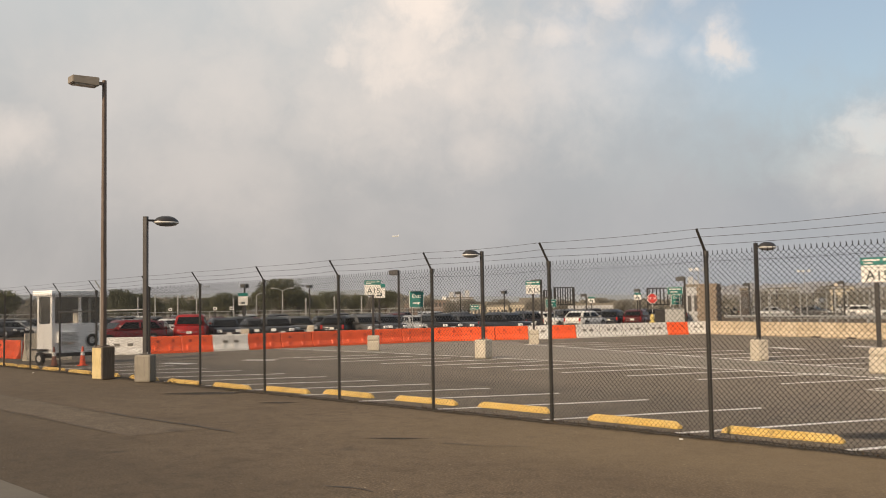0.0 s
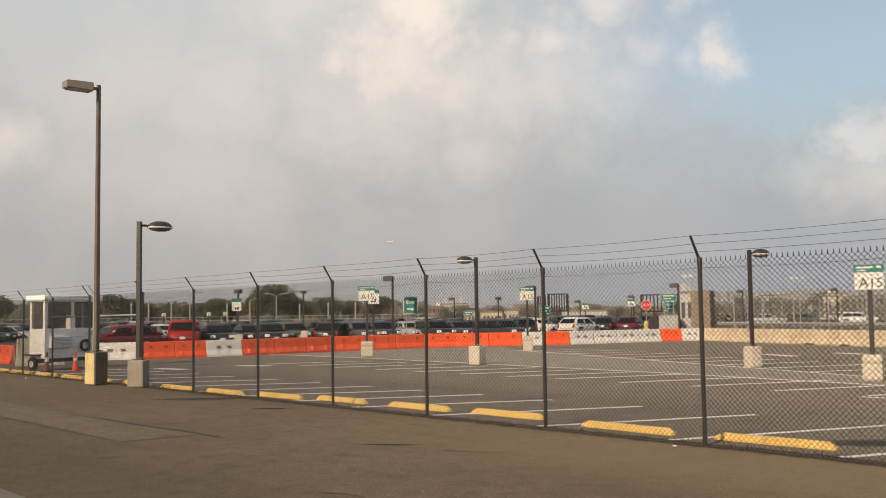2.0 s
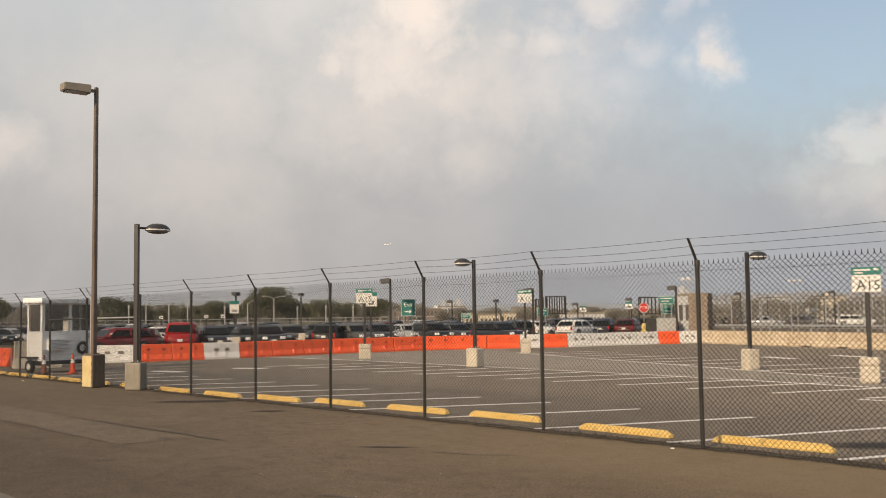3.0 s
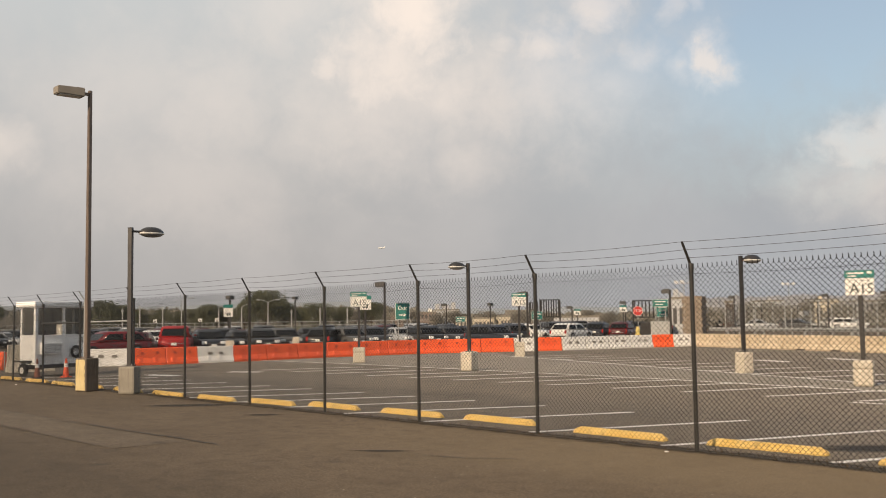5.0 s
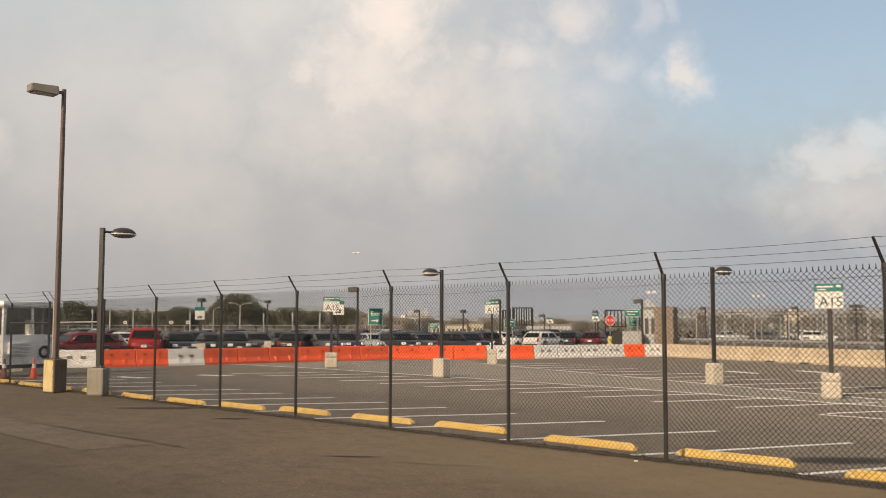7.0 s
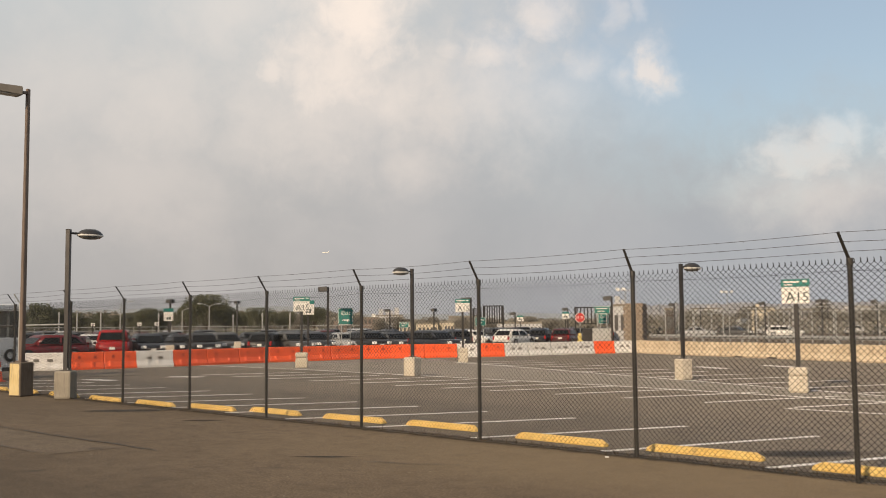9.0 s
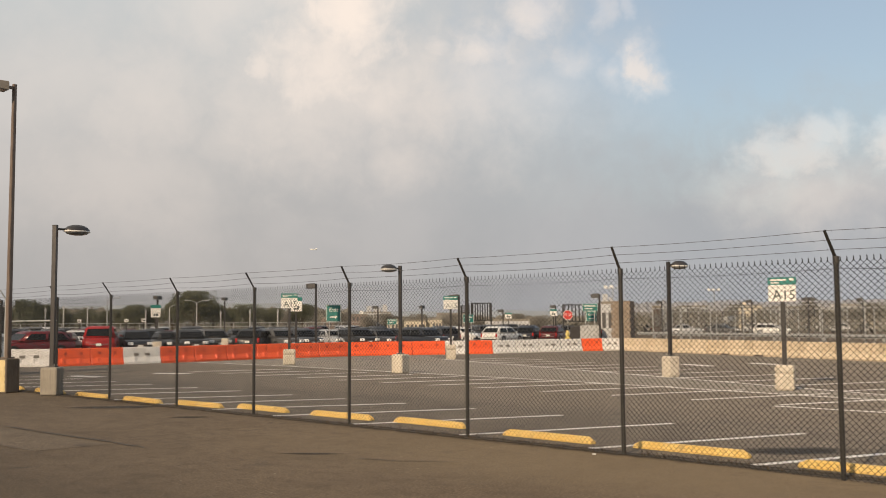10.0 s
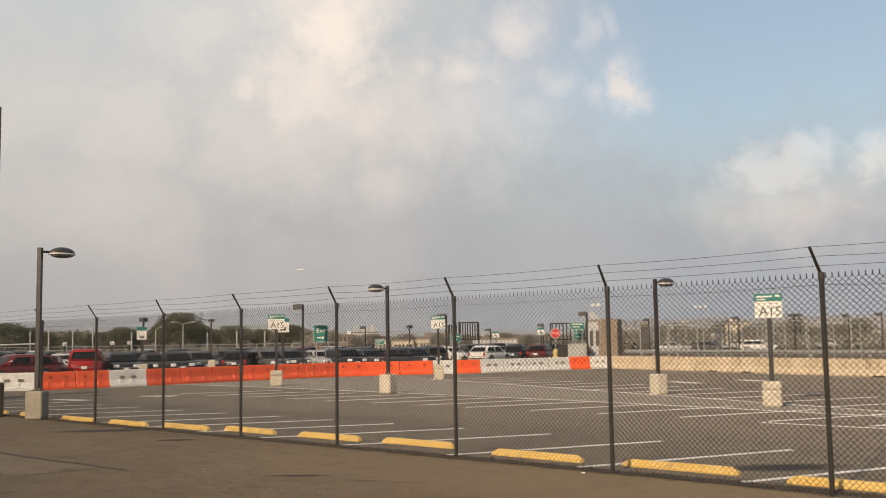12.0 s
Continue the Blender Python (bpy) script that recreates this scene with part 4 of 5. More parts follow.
# ---- guard booth on a trailer ----
def guard_booth():
    t = base_of("guard_booth", pose(-38.05, 13.35, 0, 0, 0, 15), "small white guard booth on a wheeled trailer", "booth")
    # local: x from -W to 0, y from 0 to L; the trailer travels along x
    W, L = 0.95, 2.36
    bm = bmesh.new()
    box(bm, -W / 2, L / 2, 0.45, W, L, 1.1, 0.02)
    part("lower_wall", bm, BOOTH_WHITE, t)
    for x, y, w in ((-0.06, 0.06, 0.12), (-W + 0.05, 0.06, 0.1), (-0.05, L - 0.05, 0.1), (-W + 0.05, L - 0.05, 0.1), (-0.045, L * 0.52, 0.08)):
        bm = bmesh.new()
        box(bm, x, y, 1.55, w, w, 1.05, 0.008)
        part("corner_post", bm, BOOTH_WHITE, t)
    for y, sy in ((L * 0.28, L * 0.4), (L * 0.76, L * 0.4)):
        bm = bmesh.new()
        box(bm, -0.03, y, 1.58, 0.012, sy, 0.98)
        part("window_pane", bm, BOOTH_GLASS, t, "smoked glass pane").visible_shadow = False
    for x, y, sx, sy in ((-W + 0.03, L / 2, 0.012, L - 0.2), (-W / 2, 0.03, W - 0.22, 0.012), (-W / 2, L - 0.03, W - 0.2, 0.012)):
        bm = bmesh.new()
        box(bm, x, y, 1.58, sx, sy, 0.98)
        part("window_pane", bm, BOOTH_GLASS, t, "smoked glass pane").visible_shadow = False
    bm = bmesh.new()
    box(bm, -W / 2, L / 2, 2.6, W + 0.24, L + 0.22, 0.2, 0.025)
    box(bm, -W / 2, L / 2, 2.56, W + 0.1, L + 0.08, 0.06, 0.01)
    part("roof", bm, BOOTH_WHITE, t)
    bm = bmesh.new()
    box(bm, -0.55, 1.5, 1.55, 0.3, 0.25, 0.55, 0.03)
    part("equipment_box", bm, BOOTH_WHITE, t)
    bm = bmesh.new()
    box(bm, 0.10, 0.62, 0.84, 0.24, 0.84, 0.42, 0.015)
    ac = part("air_conditioner", bm, BOOTH_WHITE, t, "white boxed air conditioner")
    for k in range(7):
        bm = bmesh.new()
        box(bm, 0.225, 0.62, 0.89 + 0.05 * k, 0.012, 0.74, 0.02)
        part("grille_slat", bm, GALV, ac)
    bm = bmesh.new()
    ring(bm, Matrix.Translation((0.07, 1.72, 0.90)) @ Matrix.Rotation(math.pi / 2, 4, "Z"), 0.19, 0.055)
    part("hose_coil", bm, RUBBER, t, "black coiled hose on the wall", True)
    bm = bmesh.new()
    box(bm, 0.012, 2.05, 1.25, 0.04, 0.14, 0.2, 0.004)
    part("socket_box", bm, GALV, t)
    bm = bmesh.new()
    box(bm, -W / 2, L / 2, 0.35, W + 0.1, L - 0.05, 0.10, 0.01)
    box(bm, -W / 2, 0.15, 0.28, W + 0.5, 0.08, 0.08)
    box(bm, -W / 2, L - 0.15, 0.28, W + 0.5, 0.08, 0.08)
    box(bm, -W / 2 - 0.4, L / 2, 0.27, 0.07, L + 0.1, 0.07)
    part("trailer_frame", bm, POLE_DARK, t)
    for y, sg in ((-0.06, -1), (L + 0.06, 1)):
        bm = bmesh.new()
        rod(bm, (-0.62, y - 0.065, 0.25), (-0.62, y + 0.065, 0.25), 0.25, n=20)
        bmesh.ops.bevel(bm, geom=[e for e in bm.edges if abs(e.verts[0].co.y - e.verts[1].co.y) < 1e-4], offset=0.03, segments=2, affect="EDGES")
        w = part("wheel", bm, RUBBER, t)
        bm = bmesh.new()
        rod(bm, (-0.62, y - 0.075, 0.25), (-0.62, y + 0.075, 0.25), 0.12, n=14)
        part("rim", bm, LAMP_BAND, w, "white steel rim")
        bm = bmesh.new()
        box(bm, -0.62, y, 0.56, 0.85, 0.26, 0.05, 0.015)
        part("mudguard", bm, POLE_DARK, t)
    for x, y in ((-0.08, 0.2), (-0.08, L - 0.2), (0.15, L / 2)):
        bm = bmesh.new()
        rod(bm, (x, y, 0.03), (x, y, 0.36), 0.03, n=8)
        box(bm, x, y, 0, 0.2, 0.2, 0.04, 0.008)
        part("stand", bm, POLE_DARK, t)


guard_booth()


def traffic_cone(x, y, faded):
    t = base_of("traffic_cone", pose(x, y, 0.004, 0, 0, 20), "faded dull orange traffic cone" if faded else "bright orange traffic cone with white collar", "traffic cone", "cones by the booth")
    bm = bmesh.new()
    box(bm, 0, 0, 0, 0.29, 0.29, 0.04, 0.012)
    part("base", bm, RUBBER if faded else CONE_ORANGE, t)
    bm = bmesh.new()
    rod(bm, (0, 0, 0.04), (0, 0, 0.71), 0.115, 0.028, 16)
    cone = part("cone", bm, CONE_ORANGE if not faded else plain("faded_cone", (0.22, 0.09, 0.06), 0.8), t)
    bm = bmesh.new()
    rod(bm, (0, 0, 0.38), (0, 0, 0.52), 0.078, 0.058, 16)
    part("collar", bm, SIGN_WHITE, cone)


traffic_cone(-36.85, 14.05, False)
traffic_cone(-37.1, 13.1, True)


# ---- parked cars ----
def paint(name, col, rough=0.28):
    m = plain(name, col, rough, 0.0, 0.25)
    m.node_tree.nodes["Principled BSDF"].inputs["Specular IOR Level"].default_value = 0.3
    m.node_tree.nodes["Principled BSDF"].inputs["Coat Roughness"].default_value = 0.08
    return m


CRIMSON_PAINT = paint("crimson_car_paint", (0.17, 0.010, 0.014))
RED_PAINT, MAROON_PAINT = paint("red_car_paint", (0.36, 0.012, 0.011)), paint("maroon_car_paint", (0.085, 0.008, 0.011))
WHITE_PAINT, SILVER_PAINT = paint("white_car_paint", (0.72, 0.71, 0.68)), paint("silver_car_paint", (0.38, 0.39, 0.40))
NAVY_PAINT, BLACK_PAINT = paint("navy_car_paint", (0.018, 0.021, 0.030)), paint("black_car_paint", (0.016, 0.0155, 0.016))
GREY_PAINT, SLATE_PAINT = paint("grey_car_paint", (0.080, 0.078, 0.076)), paint("slate_car_paint", (0.040, 0.043, 0.050))
PAINT_WORD = {CRIMSON_PAINT: "deep crimson", RED_PAINT: "bright red", MAROON_PAINT: "dark red", WHITE_PAINT: "white", SILVER_PAINT: "silver", NAVY_PAINT: "dark navy", BLACK_PAINT: "black", GREY_PAINT: "grey", SLATE_PAINT: "slate blue-grey"}
# length, width, height, belt, nose height, greenhouse: foot front, foot rear, roof front, roof rear
CAR_FORM = {"sedan": (4.75, 1.82, 1.44, 0.93, 0.80, -0.95, 1.75, -0.25, 1.05), "truck": (5.10, 2.0, 1.80, 1.12, 0.96, -1.15, 2.40, -0.60, 1.98), "suv": (4.60, 1.86, 1.54, 0.97, 0.88, -1.20, 2.22, -0.45, 1.62), "van": (5.05, 1.96, 1.64, 1.02, 0.78, -1.75, 2.40, -0.85, 2.20)}
CAR_WORD = {"sedan": "saloon car", "truck": "large sport utility vehicle", "suv": "sport utility vehicle", "van": "family van"}


def car_at(m, kind, colour):
    L, W, H, belt, nose, gf, gr, rf, rr = CAR_FORM[kind]
    h = W / 2
    t = base_of("car", m, f"{PAINT_WORD[colour]} {CAR_WORD[kind]} parked in the car park", "car", "parked cars")
    bm = bmesh.new()
    rings = []
    for f, wf, top, low in ((-0.5, 0.78, nose * 0.82, 0.34), (-0.485, 0.86, nose * 0.95, 0.25), (-0.44, 0.95, nose, 0.2), (gf / L, 1.0, belt * 0.98, 0.2), (0.1, 1.0, belt, 0.2), (0.42, 0.98, belt, 0.22), (0.485, 0.92, belt * 0.97, 0.28), (0.5, 0.86, belt * 0.9, 0.36)):
        w, y = h * wf, f * L
        mid = low + (top - low) * 0.55
        rings.append([(-w * 0.93, y, low), (-w, y, low + 0.08), (-w, y, mid), (-w * 0.965, y, top - 0.05), (-w * 0.9, y, top), (w * 0.9, y, top), (w * 0.965, y, top - 0.05), (w, y, mid), (w, y, low + 0.08), (w * 0.93, y, low)])
    loft(bm, rings)
    bmesh.ops.bevel(bm, geom=[e for e in bm.edges if e.calc_face_angle(0) > 0.5], offset=0.045, segments=2, affect="EDGES")
    body = part("body", bm, colour, t, "", True)
    bm = bmesh.new()
    foot = [Vector(v) for v in ((-h * 0.94, gf, belt - 0.02), (h * 0.94, gf, belt - 0.02), (h * 0.94, gr, belt - 0.02), (-h * 0.94, gr, belt - 0.02))]
    roof = [Vector(v) for v in ((-h * 0.77, rf, H - 0.06), (h * 0.77, rf, H - 0.06), (h * 0.77, rr, H - 0.06), (-h * 0.77, rr, H - 0.06))]
    crown = [Vector((v.x * 0.76, v.y * 0.9 + (rf + rr) * 0.05, H)) for v in roof]
    loft(bm, [foot, roof, crown])
    bmesh.ops.bevel(bm, geom=list(bm.edges), offset=0.05, segments=2, affect="EDGES")
    part("cabin", bm, colour, t, "", True)
    for i, (name, cuts) in enumerate((("windscreen", ((0.06, 0.94),)), ("side_window", ((0.1, 0.48), (0.53, 0.92))), ("rear_window", ((0.08, 0.92),)), ("side_window", ((0.08, 0.47), (0.52, 0.9))))):
        a, b, c, d = foot[i], foot[(i + 1) % 4], roof[(i + 1) % 4], roof[i]
        n = (b - a).cross(d - a).normalized() * 0.006
        for s0, s1 in cuts:
            lo, hi = 0.15, 0.83
            q = [a.lerp(b, s).lerp(d.lerp(c, s), k) for s, k in ((s0, lo), (s1, lo), (s1, hi), (s0, hi))]
            bm = bmesh.new()
            loft(bm, [[v - n for v in q], [v + n for v in q]])
            part(name, bm, GLASS, t)
    for sx in (-1, 1):
        for y in (-L * 0.31, L * 0.29):
            r = 0.33 if kind == "sedan" else 0.37
            bm = bmesh.new()
            rod(bm, (sx * (h - 0.21), y, r), (sx * (h + 0.012), y, r), r, n=18)
            w = part("wheel", bm, RUBBER, t)
            bm = bmesh.new()
            rod(bm, (sx * (h - 0.05), y, r), (sx * (h + 0.022), y, r), r * 0.62, n=12)
            part("rim", bm, RIM, w)
        bm = bmesh.new()
        box(bm, sx * h * 0.62, -L * 0.492, nose * 0.70, h * 0.36, 0.22, 0.19, 0.04, sx * 0.25)
        part("headlight", bm, HEAD, t)
        bm = bmesh.new()
        box(bm, sx * h * 0.79, L * 0.489, belt * 0.66, h * 0.17, 0.14, 0.30 if kind != "sedan" else 0.18, 0.03)
        part("tail_light", bm, TAIL, t)
        bm = bmesh.new()
        box(bm, sx * (h + 0.07), gf + 0.35, belt, 0.16, 0.1, 0.13, 0.02)
        part("door_mirror", bm, colour, t)
    for sx in (-1, 1):
        bm = bmesh.new()
        box(bm, sx * (h - 0.01), 0, 0.20, 0.05, L * 0.46, 0.12, 0.02)
        part("sill", bm, POLE_DARK, t)
        for y in (gf + (gr - gf) * 0.42, gf + (gr - gf) * 0.74):
            bm = bmesh.new()
            box(bm, sx * (h + 0.002), y, belt * 0.80, 0.025, 0.18, 0.03, 0.006)
            part("door_handle", bm, CHROME, t)
    bm = bmesh.new()
    box(bm, 0, -L * 0.497, nose * 0.5, h * 0.85, 0.06, 0.2, 0.02)
    part("grille", bm, SLOT, t)
    bm = bmesh.new()
    box(bm, 0, -L * 0.503, nose * 0.5 + 0.17, h * 0.9, 0.05, 0.035, 0.008)
    part("grille_trim", bm, CHROME, t)
    bm = bmesh.new()
    box(bm, 0, L * 0.497, belt * 0.62, h * 1.1, 0.05, 0.04, 0.008)
    part("tailgate_trim", bm, CHROME, t)
    if kind != "sedan":
        for sx in (-1, 1):
            bm = bmesh.new()
            rod(bm, (sx * h * 0.60, rf + 0.15, H), (sx * h * 0.60, rr - 0.15, H), 0.022, n=6)
            part("roof_rail", bm, CHROME, t)
    bm = bmesh.new()
    box(bm, 0, -L * 0.505, 0.36, h * 1.5, 0.08, 0.1, 0.02)
    part("bumper", bm, POLE_DARK, t)
    bm = bmesh.new()
    box(bm, 0, L * 0.503, 0.40, h * 1.5, 0.06, 0.09, 0.02)
    part("bumper", bm, POLE_DARK, t)
    for y in (-L * 0.507 - 0.045, L * 0.507 + 0.02):
        bm = bmesh.new()
        box(bm, 0, y, 0.46 if y < 0 else 0.62, 0.32, 0.02, 0.16)
        part("number_plate", bm, PLATE, t)
    return t


KEPT = {}


def car(b, d, kind, colour, turn):
    p = bearing(b, d)
    m = pose(p.x, p.y, 0.0, 0, 0, b + turn)
    if (kind, colour) in KEPT:
        return copy_thing(KEPT[kind, colour], m)
    KEPT[kind, colour] = car_at(m, kind, colour)
    return KEPT[kind, colour]


car(67.0, 62, "suv", CRIMSON_PAINT, -62)
car(66.4, 128, "van", WHITE_PAINT, 85)
car(65.42, 66, "sedan", MAROON_PAINT, 170)
car(64.67, 86, "sedan", WHITE_PAINT, 10)
car(63.44, 66, "truck", RED_PAINT, 176)
car(61.73, 67, "suv", NAVY_PAINT, 8)
car(60.75, 78, "suv", BLACK_PAINT, 10)
car(59.94, 70, "sedan", BLACK_PAINT, 14)
car(58.91, 68, "suv", BLACK_PAINT, 12)
car(57.65, 72, "suv", GREY_PAINT, 14)
car(56.2, 92, "sedan", BLACK_PAINT, 12)
car(55.28, 70, "suv", BLACK_PAINT, 166)
car(54.07, 70, "suv", GREY_PAINT, 28)
car(52.85, 72, "suv", SLATE_PAINT, 26)
car(51.89, 80, "sedan", NAVY_PAINT, 14)
car(50.99, 76, "sedan", SILVER_PAINT, 22)
car(49.64, 74, "suv", BLACK_PAINT, 24)
car(48.29, 76, "sedan", SLATE_PAINT, 28)
car(47.33, 84, "sedan", NAVY_PAINT, 16)
car(45.85, 72, "suv", NAVY_PAINT, 38)
car(43.65, 96, "sedan", WHITE_PAINT, 40)
car(41.4, 88, "suv", WHITE_PAINT, 150)
car(39.83, 92, "suv", NAVY_PAINT, 168)
car(38.52, 92, "suv", MAROON_PAINT, 168)
car(26.7, 140, "suv", WHITE_PAINT, 80)
car(29.24, 150, "sedan", GREY_PAINT, 70)
car(31.2, 150, "sedan", SILVER_PAINT, 85)
car(72.87, 98, "sedan", NAVY_PAINT, 30)
car(72.19, 100, "sedan", SILVER_PAINT, 60)
car(71.56, 104, "suv", BLACK_PAINT, 50)
# rows of cars further back
random.seed(21)
hues = [BLACK_PAINT, BLACK_PAINT, BLACK_PAINT, NAVY_PAINT, NAVY_PAINT, SLATE_PAINT, GREY_PAINT, GREY_PAINT, SILVER_PAINT, WHITE_PAINT, MAROON_PAINT]
for d, lo, hi, step in ((84, 44.8, 61.5, 2.15), (102, 38.5, 70.5, 1.95), (117, 36.5, 71.5, 1.7), (134, 36.0, 73.0, 1.75), (168, 14.0, 33.6, 1.15)):
    b = lo
    while b < hi:
        if not 55.7 < b < 57.7 and random.random() < (0.55 if d < 90 else 0.86):
            car(b + random.uniform(-.12, .12), d + random.uniform(-1.2, 1.2), random.choice(("sedan", "suv", "sedan", "suv", "van")), random.choice(hues), random.choice((0, 180)) + random.uniform(8, 24))
        b += step


# ---- signs, lamps and posts beyond the barriers ----
def green_sign(b, d, low, high, w, words, turn=0.0, arrow=False):
    p = bearing(b, d)
    s = base_of("direction_sign", pose(p.x, p.y, 0, 0, 0, b + turn), "green direction sign with white lettering on posts", "sign", "green direction signs")
    for x in (-w * 0.3, w * 0.3):
        bm = bmesh.new()
        rod(bm, (x, 0, 0), (x, 0, high), 0.035, n=8)
        part("pole", bm, GALV, s)
    bm = bmesh.new()
    box(bm, 0, -0.06, low, w, 0.03, high - low, 0.01)
    panel = part("sign_panel", bm, SIGN_GREEN, s)
    hh = high - low
    rim = bmesh.new()
    for x, z, sx, sz in ((0, low + 0.02, w - 0.06, 0.025), (0, high - 0.045, w - 0.06, 0.025), (-w / 2 + 0.035, low + 0.02, 0.025, hh - 0.04), (w / 2 - 0.035, low + 0.02, 0.025, hh - 0.04)):
        box(rim, x, -0.078, z, sx, 0.006, sz)
    part("sign_border", rim, SIGN_WHITE, panel)
    if words:
        lettering(words, w * 0.40, SIGN_WHITE, panel, Matrix.Translation((0, -0.082, low + hh * (0.68 if arrow else 0.5))) @ UP_FACE)
    else:
        bars(panel, SIGN_WHITE, [(0, low + hh * 0.62, w * 0.72, hh * 0.14), (-w * 0.1, low + hh * 0.28, w * 0.5, hh * 0.12)], -0.082)
    if arrow:
        bm = bmesh.new()
        box(bm, -w * 0.06, -0.08, low + hh * 0.24, w * 0.36, 0.006, hh * 0.075)
        rodm = [(w * 0.08, -0.083, low + hh * 0.17), (w * 0.26, -0.083, low + hh * 0.277), (w * 0.08, -0.083, low + hh * 0.385)]
        loft(bm, [[Vector(v) for v in rodm], [Vector(v) + Vector((0, 0.006, 0)) for v in rodm]])
        part("arrow", bm, SIGN_WHITE, panel)
    return s


green_sign(50.94, 64, 1.98, 3.06, 0.95, "Exit", -6, True)
green_sign(36.45, 76, 2.66, 3.24, 1.15, "", 4)
green_sign(36.38, 77.5, 1.92, 2.68, 0.8, "Exit", 4, True)
green_sign(43.33, 92, 1.86, 2.62, 1.05, "", 20)
green_sign(47.65, 108, 1.72, 2.30, 1.0, "")
green_sign(34.7, 96, 2.1, 2.7, 1.3, "", 10)


def white_sign(b, d, low, high, w, foot=False, green_top=True):
    p = bearing(b, d)
    s = base_of("row_sign", pose(p.x, p.y, 0, 0, 0, b), "small white row sign on a dark post", "sign", "row signs beyond the barriers")
    bm = bmesh.new()
    box(bm, 0, 0, 0, 0.1, 0.1, high, 0.01)
    part("pole", bm, POLE_DARK, s)
    if foot:
        footing(s, 0.5, 0.7, CONCRETE, 0.3)
    bm = bmesh.new()
    box(bm, 0, -0.07, low, w, 0.02, (high - low) * (0.72 if green_top else 1), 0.005)
    panel = part("sign_panel", bm, SIGN_WHITE, s)
    tall_bar = min(0.2, (high - low) * 0.3)
    bars(panel, LETTER_DARK, [(-w * 0.1, low + 0.1, w * 0.16, tall_bar), (w * 0.14, low + 0.1, w * 0.2, tall_bar)], -0.084)
    if green_top:
        bm = bmesh.new()
        box(bm, 0, -0.07, low + (high - low) * 0.74, w * 1.04, 0.02, (high - low) * 0.26, 0.005)
        part("sign_header", bm, SIGN_GREEN, s)


white_sign(60.68, 84, 2.45, 3.45, 0.75)
white_sign(53.06, 57.5, 2.56, 3.36, 0.68)
white_sign(41.05, 108, 2.3, 2.9, 0.7)
white_sign(38.5, 104, 2.5, 3.2, 0.7)
white_sign(62.2, 112, 2.15, 2.5, 0.42, False, False)
white_sign(64.6, 118, 2.15, 2.5, 0.42, False, False)
white_sign(61.3, 108, 2.15, 2.5, 0.42, False, False)

p = bearing(37.69, 80)
stop = base_of("stop_sign", pose(p.x, p.y, 0, 0, 0, 38), "red octagonal stop sign with white rim on post", "sign")
bm = bmesh.new()
rod(bm, (0, 0, 0), (0, 0, 2.8), 0.03, n=8)
part("pole", bm, GALV, stop)
for name, r, y, mat in (("sign_rim", 0.41, -0.05, SIGN_WHITE), ("sign_panel", 0.375, -0.062, SIGN_RED)):
    bm = bmesh.new()
    oct_ring = [Vector((r * math.cos(math.pi / 8 + k * math.pi / 4), y, 2.43 + r * math.sin(math.pi / 8 + k * math.pi / 4))) for k in range(8)]
    loft(bm, [oct_ring, [v + Vector((0, 0.01, 0)) for v in oct_ring]])
    plate = part(name, bm, mat, stop)
lettering("STOP", 0.27, SIGN_WHITE, plate, Matrix.Translation((0, -0.068, 2.43)) @ UP_FACE)


def shoebox_lamp(b, d, height, turn, heads=1, pole_mat=None):
    p = bearing(b, d)
    s = base_of("lamp_post", pose(p.x, p.y, 0, 0, 0, b + turn), "dark lot light pole with flat lamp head", "lamp post", "distant lot lamps")
    bm = bmesh.new()
    box(bm, 0, 0, 0, 0.14, 0.14, height, 0.01)
    part("pole", bm, pole_mat or POLE_DARK, s)
    for k in range(heads):
        sg = -1 if k == 0 else 1
        bm = bmesh.new()
        loft(bm, [[(sg * x, y * k, z) for x, z in ((0.06, height - 0.28), (0.58, height - 0.30), (0.62, height - 0.02), (0.06, height + 0.04))] for y, k in ((-0.2, 0.85), (-0.2, 1.0), (0.2, 1.0), (0.2, 0.85))])
        head = part("lamp_head", bm, LAMP_GREY, s)
        bm = bmesh.new()
        box(bm, sg * 0.33, 0, height - 0.325, 0.4, 0.3, 0.02)
        part("lens", bm, LAMP_BAND, head)


shoebox_lamp(51.95, 62, 4.30, 0)
shoebox_lamp(60.59, 90, 4.32, 72, 2)
shoebox_lamp(56.99, 118, 4.9, 72, 2)
shoebox_lamp(48.45, 110, 3.75, 0)
shoebox_lamp(45.95, 110, 3.75, 75, 2)
shoebox_lamp(43.85, 63.5, 3.62, 0)
shoebox_lamp(41.34, 112, 3.3, 0)
shoebox_lamp(38.37, 110, 3.7, 0)
shoebox_lamp(35.91, 72, 3.85, 0)
shoebox_lamp(53.4, 122, 3.9, 0)
for b, d, heads in ((32.5, 112, 1), (27.7, 112, 1), (24.8, 104, 2), (22.1, 110, 1), (20.5, 108, 1), (17.5, 110, 1)):
    shoebox_lamp(b, d, 4.1, 10, heads)


